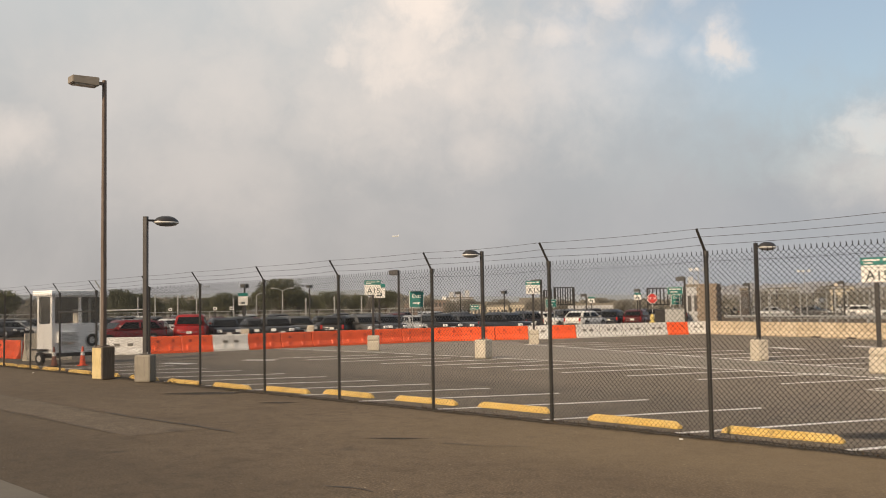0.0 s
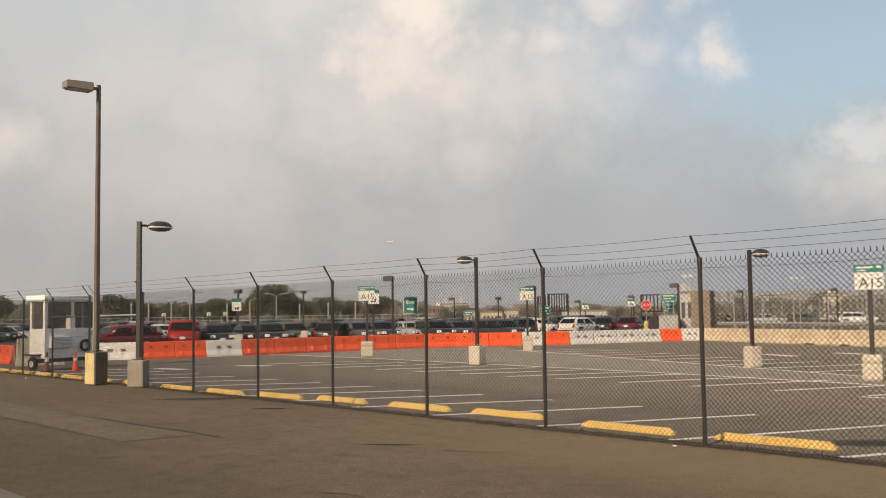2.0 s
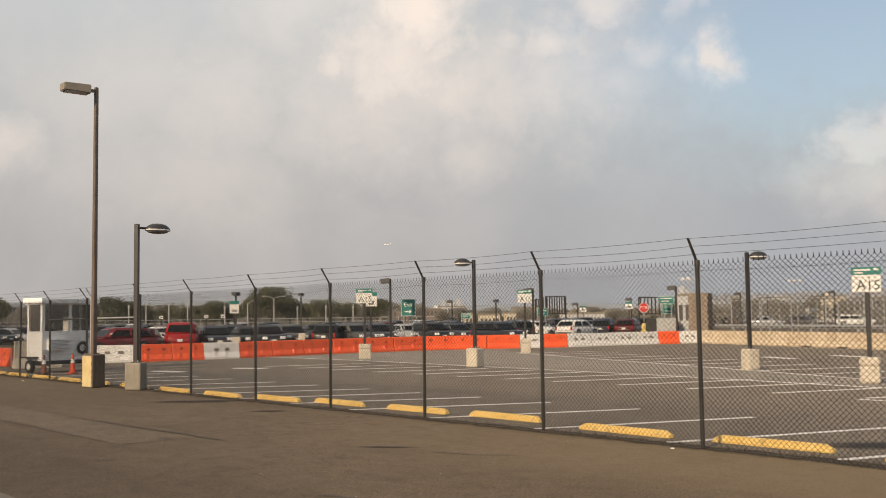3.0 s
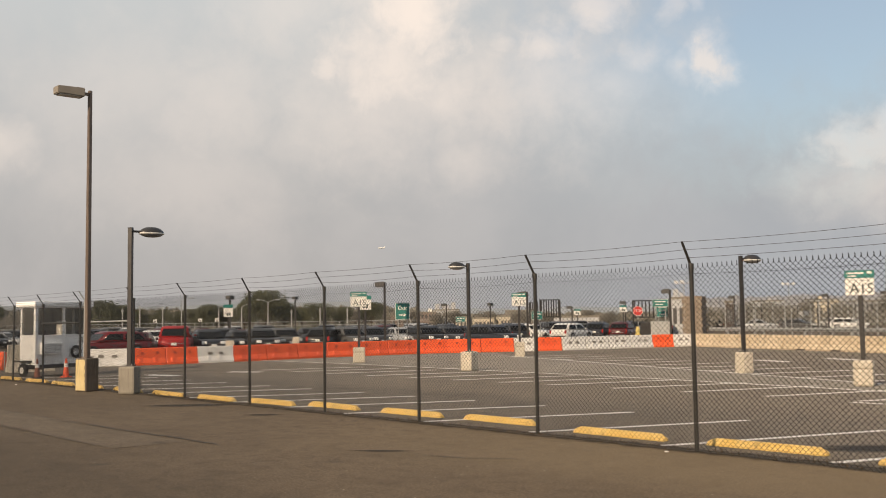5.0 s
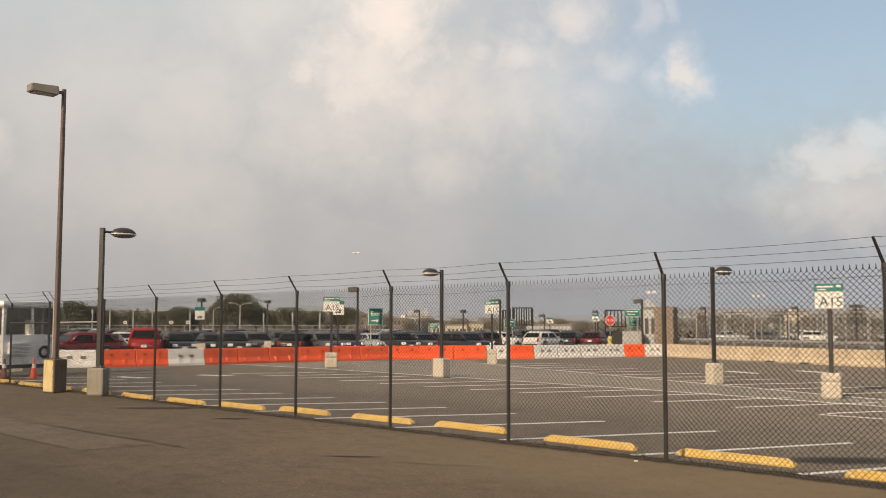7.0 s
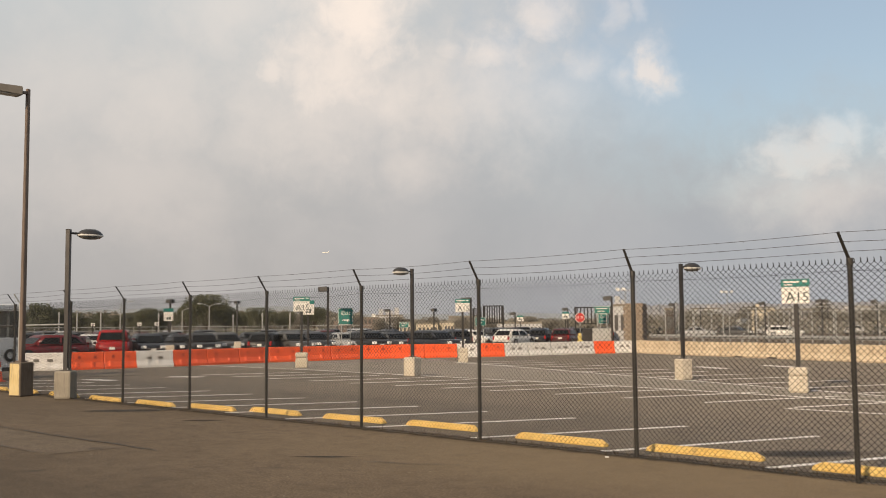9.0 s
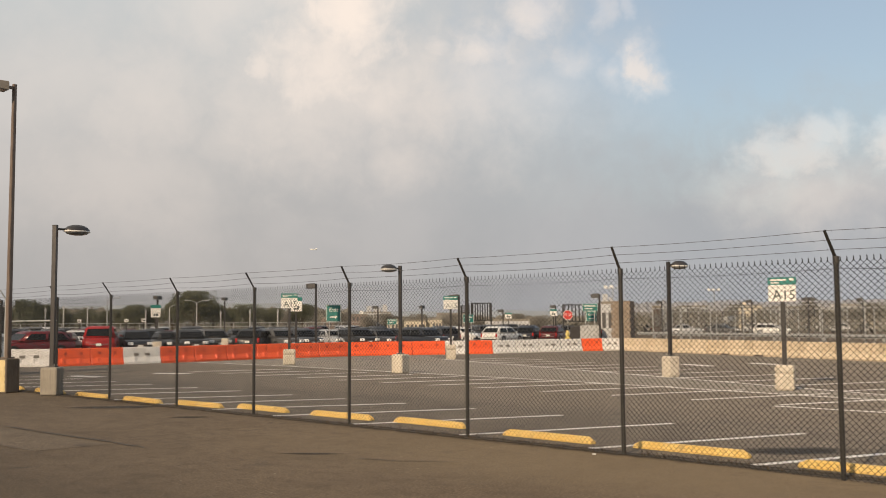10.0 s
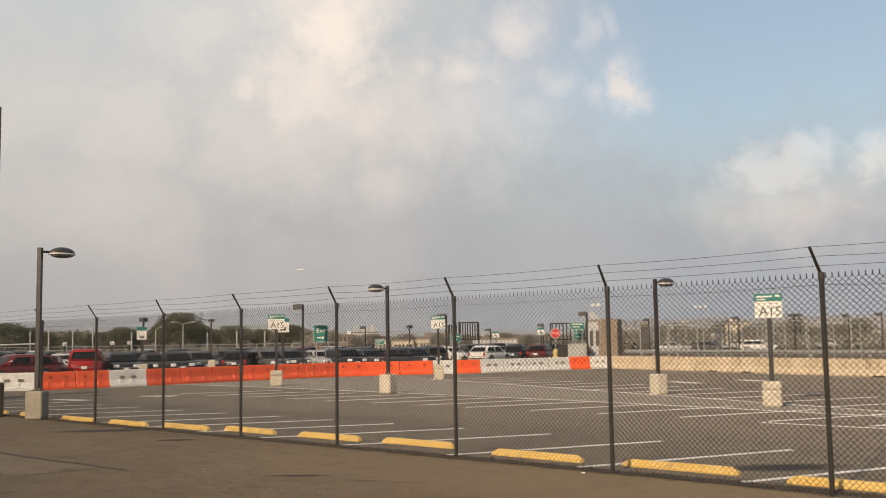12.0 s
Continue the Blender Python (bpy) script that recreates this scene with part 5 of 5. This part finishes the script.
def road_lamp(b, d, height, reach=1.6, both=False):
    p = bearing(b, d)
    s = base_of("street_lamp", pose(p.x, p.y, 0, 0, 0, b), "pale galvanised street lamp on a curved arm", "street lamp", "distant street lamps")
    bm = bmesh.new()
    rod(bm, (0, 0, 0), (0, 0, height), 0.11, 0.07, 8)
    part("pole", bm, GALV, s)
    for sg in ((-1, 1) if both else (1,)):
        bm = bmesh.new()
        pts = [Vector((sg * reach * k / 5, 0, height - 0.1 + 0.45 * math.sin(k / 5 * math.pi / 2))) for k in range(6)]
        for a, c in zip(pts, pts[1:]):
            rod(bm, a, c, 0.045, n=6)
        part("arm", bm, GALV, s)
        bm = bmesh.new()
        bmesh.ops.create_uvsphere(bm, u_segments=10, v_segments=6, radius=1, matrix=Matrix.Translation(pts[-1] + Vector((sg * 0.3, 0, 0))) @ Matrix.Diagonal((0.38, 0.17, 0.1, 1)))
        part("lamp_head", bm, GALV, s, "", True)


road_lamp(58.5, 150, 5.0, 1.1, True)
road_lamp(63.2, 160, 5.6, 1.4)
road_lamp(59.95, 165, 4.6, 0.9)
for b, d, hgt in ((55.6, 150, 4.0), (54.07, 150, 4.0), (57.2, 155, 3.9), (65.4, 150, 4.6), (65.9, 150, 4.9), (66.3, 152, 4.3), (64.2, 155, 4.6), (61.2, 150, 4.0), (71.0, 150, 4.3)):
    p = bearing(b, d)
    bm = bmesh.new()
    rod(bm, (0, 0, 0), (0, 0, hgt), 0.12, 0.09, 8)
    box(bm, 0, 0, hgt - 0.5, 0.32, 0.2, 0.3, 0.03)
    ob = link_mesh("utility_post", bm, GALV)
    ob.matrix_basis = pose(p.x, p.y, 0, 0, 0, b)
    tagged(ob, "pale steel utility post with a small box", "post", "distant utility posts")


# pale guard rail running behind the far cars
rail = base_of("guard_rail", pose(0, 0, 0), "long pale steel guard rail behind the parked cars", "guard rail", kind="structure")
ends = [bearing(b, 146) for b in np.linspace(73.5, 49.5, 25)]
for a, c in zip(ends, ends[1:]):
    for z in (1.55, 2.05):
        bm = bmesh.new()
        rod(bm, a + Vector((0, 0, z)), c + Vector((0, 0, z)), 0.045, n=5)
        part("rail", bm, GALV, rail)
    bm = bmesh.new()
    rod(bm, a, a + Vector((0, 0, 2.1)), 0.05, n=6)
    part("post", bm, GALV, rail)


def sign_gantry(b, d, w, low, high, n):
    p = bearing(b, d)
    s = base_of("sign_gantry", pose(p.x, p.y, 0, 0, 0, b + 8), "dark steel gantry with upright slats", "gantry", "road gantries")
    for x in (-w / 2, w / 2):
        bm = bmesh.new()
        box(bm, x, 0, 0, 0.16, 0.16, high, 0.01)
        part("upright", bm, POLE_DARK, s)
    for z in (low, high - 0.12):
        bm = bmesh.new()
        box(bm, 0, 0, z, w, 0.12, 0.12)
        part("cross_beam", bm, POLE_DARK, s)
    for k in range(n):
        bm = bmesh.new()
        box(bm, -w / 2 + w * (k + 0.5) / n, 0, low, min(0.12, w / n * 0.5), 0.06, high - low)
        part("slat", bm, POLE_DARK, s)


sign_gantry(42.57, 118, 2.3, 2.1, 4.2, 8)
sign_gantry(36.95, 108, 3.8, 1.9, 3.75, 10)
sign_gantry(43.5, 118, 0.9, 3.0, 3.9, 4)

# things beside the far barriers
for b, d, w, hgt, mat, label in ((36.46, 73, 1.4, 1.58, GALV, "grey steel utility cabinet behind the barriers"), (37.26, 75, 0.8, 1.5, POLE_DARK, "dark steel utility cabinet behind the barriers"), (56.95, 62, 0.42, 1.02, CONCRETE, "pale concrete footing block among the cars"), (60.58, 54, 0.44, 1.0, CONCRETE, "pale concrete footing block behind barrier")):
    p = bearing(b, d)
    t = base_of("utility_cabinet" if mat in (GALV, POLE_DARK) else "concrete_block", pose(p.x, p.y, 0, 0, 0, b), label, "cabinet" if mat in (GALV, POLE_DARK) else "block")
    bm = bmesh.new()
    box(bm, 0, 0, 0, w, w * 0.7, hgt, 0.04)
    part("body", bm, mat, t)
    if mat in (GALV, POLE_DARK):
        bm = bmesh.new()
        box(bm, 0, 0, hgt, w * 1.05, w * 0.76, 0.05, 0.015)
        part("lid", bm, mat, t)
        bm = bmesh.new()
        box(bm, 0, -w * 0.36, 0.15, w * 0.8, 0.03, hgt - 0.3, 0.008)
        part("door", bm, mat, t)
p = bearing(37.72, 70)
bm = bmesh.new()
rod(bm, (0, 0, 0), (0, 0, 1.0), 0.13, n=12)
rod(bm, (0, 0, 1.0), (0, 0, 1.3), 0.17, 0.08, 12)
rod(bm, (-0.2, 0, 0.75), (0.2, 0, 0.75), 0.07, n=10)
ob = link_mesh("fire_hydrant", bm, plain("hydrant_yellow", (0.66, 0.52, 0.16), 0.6))
ob.matrix_basis = pose(p.x, p.y, 0)
tagged(ob, "yellow painted hydrant behind the white barriers", "hydrant")
# tan brick pier at the corner of the wall
p = bearing(34.62, 71)
pier = base_of("brick_pier", pose(p.x, p.y, 0, 0, 0, 20), "tall tan brick pier behind the wall corner", "pier")
BRICK = surface("tan_brick", (0.20, 0.155, 0.115), (0.31, 0.25, 0.19), 3, 25, 0.9)
MORTAR = surface("pale_mortar", (0.30, 0.27, 0.22), (0.38, 0.34, 0.29), 3, 25, 0.95)
bm = bmesh.new()
box(bm, 0, 0, 0, 1.19, 1.19, 3.30)
part("core", bm, MORTAR, pier)
for k in range(14):
    for side in range(4):
        for c in range(3):
            bm = bmesh.new()
            shift = 0.2 if k % 2 else 0.0
            box(bm, -0.4 + 0.4 * c + shift - 0.1, -0.6, 0.01 + 0.236 * k, 0.385, 0.05, 0.222)
            ob = part("brick", bm, BRICK, pier)
            ob.matrix_basis = pose(0, 0, 0, 0, 0, 90 * side)


# ---- far buildings ----
def building(b, d, w, deep, hgt, wall_mat, storeys, bays, turn=0.0, label="low pale building far beyond the car park", boxes=()):
    p = bearing(b, d)
    t = base_of("building", pose(p.x, p.y, 0, 0, 0, b + turn), label, "building", "distant buildings")
    bm = bmesh.new()
    box(bm, 0, deep / 2, 0, w, deep, hgt)
    part("wall", bm, wall_mat, t)
    bm = bmesh.new()
    box(bm, 0, deep / 2, hgt, w * 1.01, deep * 1.02, 0.3)
    roof = part("roof", bm, CONCRETE_GREY, t)
    for x, bw, bh in boxes:
        bm = bmesh.new()
        box(bm, x, deep / 2, hgt + 0.3, bw, bw, bh, 0.05)
        part("roof_unit", bm, SIGN_WHITE if int(x) % 2 else wall_mat, roof)
    for s in range(storeys):
        for k in range(bays):
            bm = bmesh.new()
            box(bm, -w / 2 + w * (k + 0.5) / bays, -0.02, hgt * (s + 0.3) / storeys, w / bays * 0.55, 0.1, hgt / storeys * 0.45)
            part("window", bm, FAR_PANE, t)


FAR_PANE = plain("dusty_far_pane", (0.085, 0.08, 0.075), 0.35)
FACADE_TAN = surface("pale_tan_facade", (0.235, 0.215, 0.185), (0.30, 0.275, 0.24), 0.3, 5, 0.9)
FACADE_RED = surface("dull_red_facade", (0.20, 0.155, 0.13), (0.26, 0.21, 0.18), 0.3, 5, 0.9)
FACADE_WHITE = surface("white_facade", (0.40, 0.40, 0.40), (0.50, 0.50, 0.50), 0.3, 5, 0.85)
FACADE_SUN = surface("sunlit_cream_facade", (0.50, 0.44, 0.33), (0.62, 0.55, 0.43), 0.3, 5, 0.85)
DARK_TIMBER = surface("dark_brown_cladding", (0.06, 0.046, 0.036), (0.10, 0.078, 0.062), 1.0, 8, 0.85)
FACADE_GREY = surface("grey_facade", (0.20, 0.19, 0.18), (0.27, 0.26, 0.25), 0.3, 5, 0.85)
building(48.4, 262, 6.4, 10, 4.6, FACADE_WHITE, 2, 7, 5, "pale stepped building with roof plant", boxes=((-2.2, 1.2, 1.5), (0, 1.8, 1.1), (2, 1.2, 1.9)))
building(49.6, 255, 5, 8, 4.0, FACADE_RED, 2, 5, 0, boxes=((1, 1.0, 0.8),))
building(46.3, 172, 3.4, 6, 2.15, FACADE_SUN, 1, 5, 4, "low sunlit cream building far off")
building(47.6, 176, 2.0, 6, 2.3, FACADE_SUN, 1, 3, -6, "low sunlit cream building far off")
building(45.1, 170, 1.6, 6, 2.4, FACADE_SUN, 1, 3, 8, "low sunlit cream building far off")
building(44.2, 250, 8, 8, 4.0, FACADE_TAN, 1, 6, 0, "low tan building far off")
building(41.1, 160, 7.0, 5, 2.1, FACADE_WHITE, 1, 12, 0, "long low white building behind the cars")
building(51.0, 270, 6, 8, 3.2, FACADE_RED, 1, 4)
building(63.6, 300, 16, 10, 5.6, FACADE_GREY, 2, 8, 0, "long low grey building among the trees")
building(27.9, 226, 3.9, 8, 4.6, FACADE_SUN, 1, 2, 0, "sunlit cream building beyond the security fence")
building(35.5, 116, 1.4, 4, 3.9, FACADE_WHITE, 1, 2, 0, "small pale building with roof plant", ((-0.2, 0.6, 0.9), (0.4, 0.4, 0.5)))
building(32.75, 150, 1.4, 2, 3.9, DARK_TIMBER, 1, 1, 0, "square brown equipment hut beyond the fence")
random.seed(61)
for k in range(26):
    bb, d = 14.5 + 0.66 * k + random.uniform(-.25, .25), random.uniform(230, 330)
    hgt = 1.86 + d * math.tan(radians(random.uniform(0.25, 0.95)))
    building(bb, d, random.uniform(2.5, 6.5), 5, hgt, random.choice((FACADE_GREY, FACADE_WHITE, FACADE_RED, FACADE_SUN, FACADE_WHITE)), random.choice((1, 2)), random.randint(2, 5), random.uniform(-25, 25), "small weathered building beyond the security fence", ((random.uniform(-1, 1), 0.8, 0.6),))


# thin pale street poles among the far roofs
random.seed(77)
for k in range(22):
    p = bearing(15.0 + 0.88 * k + random.uniform(-.3, .3), random.uniform(150, 215))
    hgt = random.uniform(3.4, 5.4)
    bm = bmesh.new()
    rod(bm, (0, 0, 0), (0, 0, hgt), 0.09, 0.07, 6)
    box(bm, 0.25, 0, hgt - 0.08, 0.7, 0.16, 0.12, 0.02)
    ob = link_mesh("street_pole", bm, random.choice((GALV, POLE_DARK, GALV)))
    ob.matrix_basis = pose(p.x, p.y, 0, 0, 0, random.uniform(0, 180))
    tagged(ob, "thin street pole among the far low roofs", "pole", "far street poles")


def floodlight_mast(b, d, height):
    p = bearing(b, d)
    t = base_of("floodlight_mast", pose(p.x, p.y, 0, 0, 0, b), "thin steel mast with white floodlights far off", "floodlight", "far floodlight masts")
    bm = bmesh.new()
    rod(bm, (0, 0, 0), (0, 0, height), 0.11, 0.06, 8)
    part("pole", bm, GALV, t)
    bm = bmesh.new()
    box(bm, 0, 0, height - 0.1, 2.2, 0.08, 0.08)
    part("cross_bar", bm, GALV, t)
    for x, tip in ((-0.95, 0.5), (-0.2, 0.1), (0.8, -0.5)):
        bm = bmesh.new()
        loft(bm, [[Matrix.Translation((x, 0, height + 0.15)) @ Matrix.Rotation(tip, 4, "Y") @ Vector((sx * k * 0.26, y, sz * k * 0.15)) for sx, sz in ((-1, -1), (1, -1), (1, 1), (-1, 1))] for y, k in ((-0.2, 1.0), (0.2, 0.6))])
        part("lamp_head", bm, SIGN_WHITE, t)


floodlight_mast(35.15, 130, 6.2)
floodlight_mast(29.65, 190, 7.5)

# ---- trees ----
def tree(b, d, height, spread, seed, leaf):
    """Tapered trunk, forking limbs and a crown of many separate leaf sprays."""
    random.seed(seed)
    p = bearing(b, d)
    t = base_of("tree", pose(p.x, p.y, 0, 0, 0, seed * 37), "full green tree at the edge of the car park", "tree", "distant trees")
    bm = bmesh.new()
    fork = height * 0.28
    rod(bm, (0, 0, -0.1), (0, 0, fork), 0.035 * height, 0.022 * height, 8)
    hubs = []
    for k in range(11):
        a = k * 2.4 + random.uniform(-.4, .4)
        r = spread / 2 * random.uniform(0.15, 0.72)
        tip = Vector((r * math.cos(a), r * math.sin(a), height * random.uniform(0.42, 0.86)))
        rod(bm, (0, 0, fork * random.uniform(0.7, 1)), tip, 0.014 * height, 0.005 * height, 5)
        hubs.append((tip, spread * random.uniform(0.18, 0.27)))
    hubs.append((Vector((0, 0, height * 0.8)), spread * 0.22))
    part("trunk", bm, BARK, t)
    verts, faces = [], []
    for tip, r in hubs:
        for _ in range(420):
            v = Vector((random.gauss(0, 1), random.gauss(0, 1), random.gauss(0, 0.8)))
            v = v.normalized() * r * random.uniform(0.55, 1.08)
            c = tip + v
            if c.z < height * 0.12 or c.z > height:
                continue
            s = 0.019 * height * random.uniform(0.6, 1.4)
            q = Euler((random.uniform(0, 3), random.uniform(0, 3), random.uniform(0, 6))).to_matrix()
            i = len(verts)
            verts.extend(c + q @ Vector(o) * s for o in ((-1, -0.2, 0), (0, -0.75, 0.25), (1, 0.1, 0), (0.1, 0.8, -0.2)))
            faces.append((i, i + 1, i + 2, i + 3))
    me = bpy.data.meshes.new("crown")
    me.from_pydata(verts, [], faces)
    me.materials.append(leaf)
    crown = new("crown", me)
    crown.parent = t


tree(58.66, 190, 8.0, 9.6, 1, LEAF)
tree(57.6, 196, 6.6, 6.0, 2, LEAF)
tree(59.8, 198, 6.0, 5.5, 3, LEAF)
tree(55.66, 225, 6.2, 7.8, 4, LEAF)
tree(54.3, 228, 5.4, 6.6, 5, LEAF)
tree(52.7, 232, 6.4, 6.8, 6, LEAF)
tree(56.6, 235, 5.4, 7.0, 7, LEAF)
tree(53.5, 240, 5.0, 7.0, 8, LEAF_HAZE)
tree(61.76, 228, 6.3, 6.8, 9, LEAF)
tree(60.99, 232, 6.0, 6.0, 10, LEAF)
tree(62.5, 238, 5.4, 5.0, 11, LEAF)
tree(67.16, 208, 6.9, 7.4, 12, LEAF)
tree(66.3, 214, 6.0, 6.2, 13, LEAF)
tree(68.32, 218, 5.6, 6.6, 14, LEAF)
tree(65.4, 222, 5.2, 6.0, 15, LEAF)
tree(72.9, 198, 6.6, 6.9, 16, LEAF)
tree(73.8, 200, 7.0, 6.7, 17, LEAF)
tree(74.9, 202, 6.8, 6.7, 18, LEAF)
tree(71.4, 240, 4.2, 8.0, 19, LEAF_HAZE)
tree(69.8, 240, 4.6, 7.5, 20, LEAF_HAZE)
tree(64.3, 250, 5.6, 6.6, 21, LEAF)
tree(63.3, 245, 5.0, 6.2, 25, LEAF)
tree(27.2, 210, 4.4, 5.0, 22, LEAF_HAZE)
tree(24.3, 205, 4.2, 5.6, 23, LEAF_HAZE)
tree(31.2, 215, 3.9, 5.0, 24, LEAF_HAZE)
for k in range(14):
    tree(15.5 + 1.4 * k + 0.5 * math.sin(k * 5.1), 215 + 30 * math.sin(k * 2.3), 4.6 + 1.2 * math.sin(k * 3.7), 6.0, 90 + k, LEAF_HAZE)
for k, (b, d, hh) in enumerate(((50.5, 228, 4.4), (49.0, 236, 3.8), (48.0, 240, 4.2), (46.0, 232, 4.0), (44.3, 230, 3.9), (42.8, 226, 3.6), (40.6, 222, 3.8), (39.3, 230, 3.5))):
    tree(b, d, hh, 5.2, 70 + k, LEAF_HAZE)
# far woods and hills closing the horizon
bm = bmesh.new()
random.seed(40)
verts, faces = [], []
for _ in range(42000):
    b, d = random.uniform(36, 84), random.uniform(330, 420)
    c = bearing(b, d, random.uniform(0.05, 1.0) ** 0.75 * (7.0 + 1.6 * noise.noise(Vector((b * 0.6, 0, 0))) + 0.9 * noise.noise(Vector((b * 3.1, 0, 4))) - (3.0 if b < 50 else 0)))
    q = Euler((random.uniform(0, 3), random.uniform(0, 3), random.uniform(0, 6))).to_matrix()
    i = len(verts)
    verts.extend(c + q @ Vector(o) * random.uniform(0.3, 0.65) for o in ((-1, -0.2, 0), (0, -0.75, 0.25), (1, 0.1, 0), (0.1, 0.8, -0.2)))
    faces.append((i, i + 1, i + 2, i + 3))
me = bpy.data.meshes.new("far_woods")
me.from_pydata(verts, [], faces)
me.materials.append(LEAF_HAZE)
tagged(new("far_woods", me), "distant haze-dulled green woods along the horizon", "woods", kind="stuff")
verts, faces = [], []
for _ in range(6000):
    b, d = random.uniform(15, 35), random.uniform(150, 200)
    c = bearing(b, d, random.uniform(0.05, 1.0) ** 0.8 * (2.3 + 1.3 * noise.noise(Vector((b * 1.4, 7, 0)))))
    q = Euler((random.uniform(0, 3), random.uniform(0, 3), random.uniform(0, 6))).to_matrix()
    i = len(verts)
    verts.extend(c + q @ Vector(o) * random.uniform(0.12, 0.28) for o in ((-1, -0.2, 0), (0, -0.75, 0.25), (1, 0.1, 0), (0.1, 0.8, -0.2)))
    faces.append((i, i + 1, i + 2, i + 3))
me = bpy.data.meshes.new("far_hedge")
me.from_pydata(verts, [], faces)
me.materials.append(LEAF_HAZE)
tagged(new("far_hedge", me), "grey-green shrubs paled by painted haze beyond the security fence", "shrubs", kind="stuff")
# distance haze is mixed into this treeline's pale grey base colour
HAZE_TONED_TREES = surface("treeline_haze_tone", (0.20, 0.195, 0.195), (0.34, 0.335, 0.34), 0.12, 0.9, 1.0, 0, 0.4, 0.6, 0.55, dirt=(0.44, 0.43, 0.43), dirt_amount=0.55)
bm = bmesh.new()
rows = []
for k in range(401):
    b = 38.0 - k * 0.06
    crest = 1.86 + 430 * math.tan(radians(1.15 + 0.16 * noise.noise(Vector((b * 0.5, 2, 0))) + 0.12 * noise.noise(Vector((b * 2.3, 5, 0))) + 0.08 * noise.noise(Vector((b * 8.0, 9, 0)))))
    fade = min(1.0, max(0.0, (37.0 - b) / 2.0))
    crest *= 0.45 + 0.55 * fade
    rows.append([bm.verts.new(bearing(b, 430 + 18 * f + 3 * noise.noise(Vector((b * 3, f * 6, 1))), crest * z)) for f, z in ((0, -0.1), (0.1, 0.25), (0.35, 0.55), (0.7, 0.82), (1.2, 1.0), (3, -0.1))])
for p, q in zip(rows, rows[1:]):
    for i in range(5):
        bm.faces.new((p[i], p[i + 1], q[i + 1], q[i]))
bmesh.ops.recalc_face_normals(bm, faces=bm.faces)
tagged(link_mesh("far_treeline", bm, HAZE_TONED_TREES), "far trees and roofs with haze in their brown-grey colour", "woods", kind="stuff")
# the hills' faint blue-grey is air haze painted as base colour
HILL_HAZE = surface("hill_haze_tone", (0.30, 0.32, 0.33), (0.34, 0.355, 0.36), 0.004, 0.05, 1.0, 0, 0)
bm = bmesh.new()
pts = []
for k in range(121):
    b = 95 - k * 0.75
    pts.append((b, 14 + 15 * max(0, noise.noise(Vector((b * 0.06, 3.3, 0))) + 0.25) + 2.0 * noise.noise(Vector((b * 0.5, 1, 0))) + (13 if b > 52 else 4)))
low = [bm.verts.new(bearing(b, 1480, -1)) for b, z in pts]
top = [bm.verts.new(bearing(b, 1600, z)) for b, z in pts]
back = [bm.verts.new(bearing(b, 1900, -1)) for b, z in pts]
for r, q in ((low, top), (top, back)):
    for i in range(len(pts) - 1):
        bm.faces.new((r[i], r[i + 1], q[i + 1], q[i]))
tagged(link_mesh("backdrop", bm, HILL_HAZE, True), "faint hills on the horizon with blue-grey haze in their colour", "hills", kind="structure")

# ---- airliner low over the horizon ----
plane = base_of("airplane", Matrix.Translation(bearing(52.1, 1500, 112)) @ Matrix.Rotation(radians(-40), 4, "Z"), "small white airliner low in the sky", "airplane")
bm = bmesh.new()
sec = []
for y, r in ((-5, 0.2), (-4.6, 0.55), (-3.6, 0.8), (2.5, 0.8), (4.6, 0.4), (5.4, 0.15)):
    sec.append([Vector((r * math.cos(a), y, r * math.sin(a))) for a in (2 * math.pi * k / 12 for k in range(12))])
loft(bm, sec)
part("fuselage", bm, SIGN_WHITE, plane, "", True)
for sg in (-1, 1):
    bm = bmesh.new()
    loft(bm, [[Vector((sg * x, y + dy, z)) for dy, z in ((0, -0.3), (c, -0.3), (c, -0.2), (0, -0.2))] for x, y, c in ((0.5, -1.2, 1.8), (4.8, 1.4, 0.6))])
    part("wing", bm, SIGN_WHITE, plane)
    bm = bmesh.new()
    loft(bm, [[Vector((sg * x, y + dy, z)) for dy, z in ((0, 0.2), (c, 0.2), (c, 0.28), (0, 0.28))] for x, y, c in ((0.2, 3.9, 1.0), (2.0, 4.7, 0.5))])
    part("tailplane", bm, SIGN_WHITE, plane)
bm = bmesh.new()
loft(bm, [[Vector((x, y + dy, z)) for x, dy in ((-0.06, 0), (-0.06, c), (0.06, c), (0.06, 0))] for z, y, c in ((0.4, 3.4, 1.5), (2.4, 4.8, 0.8))])
part("tail_fin", bm, SIGN_WHITE, plane)
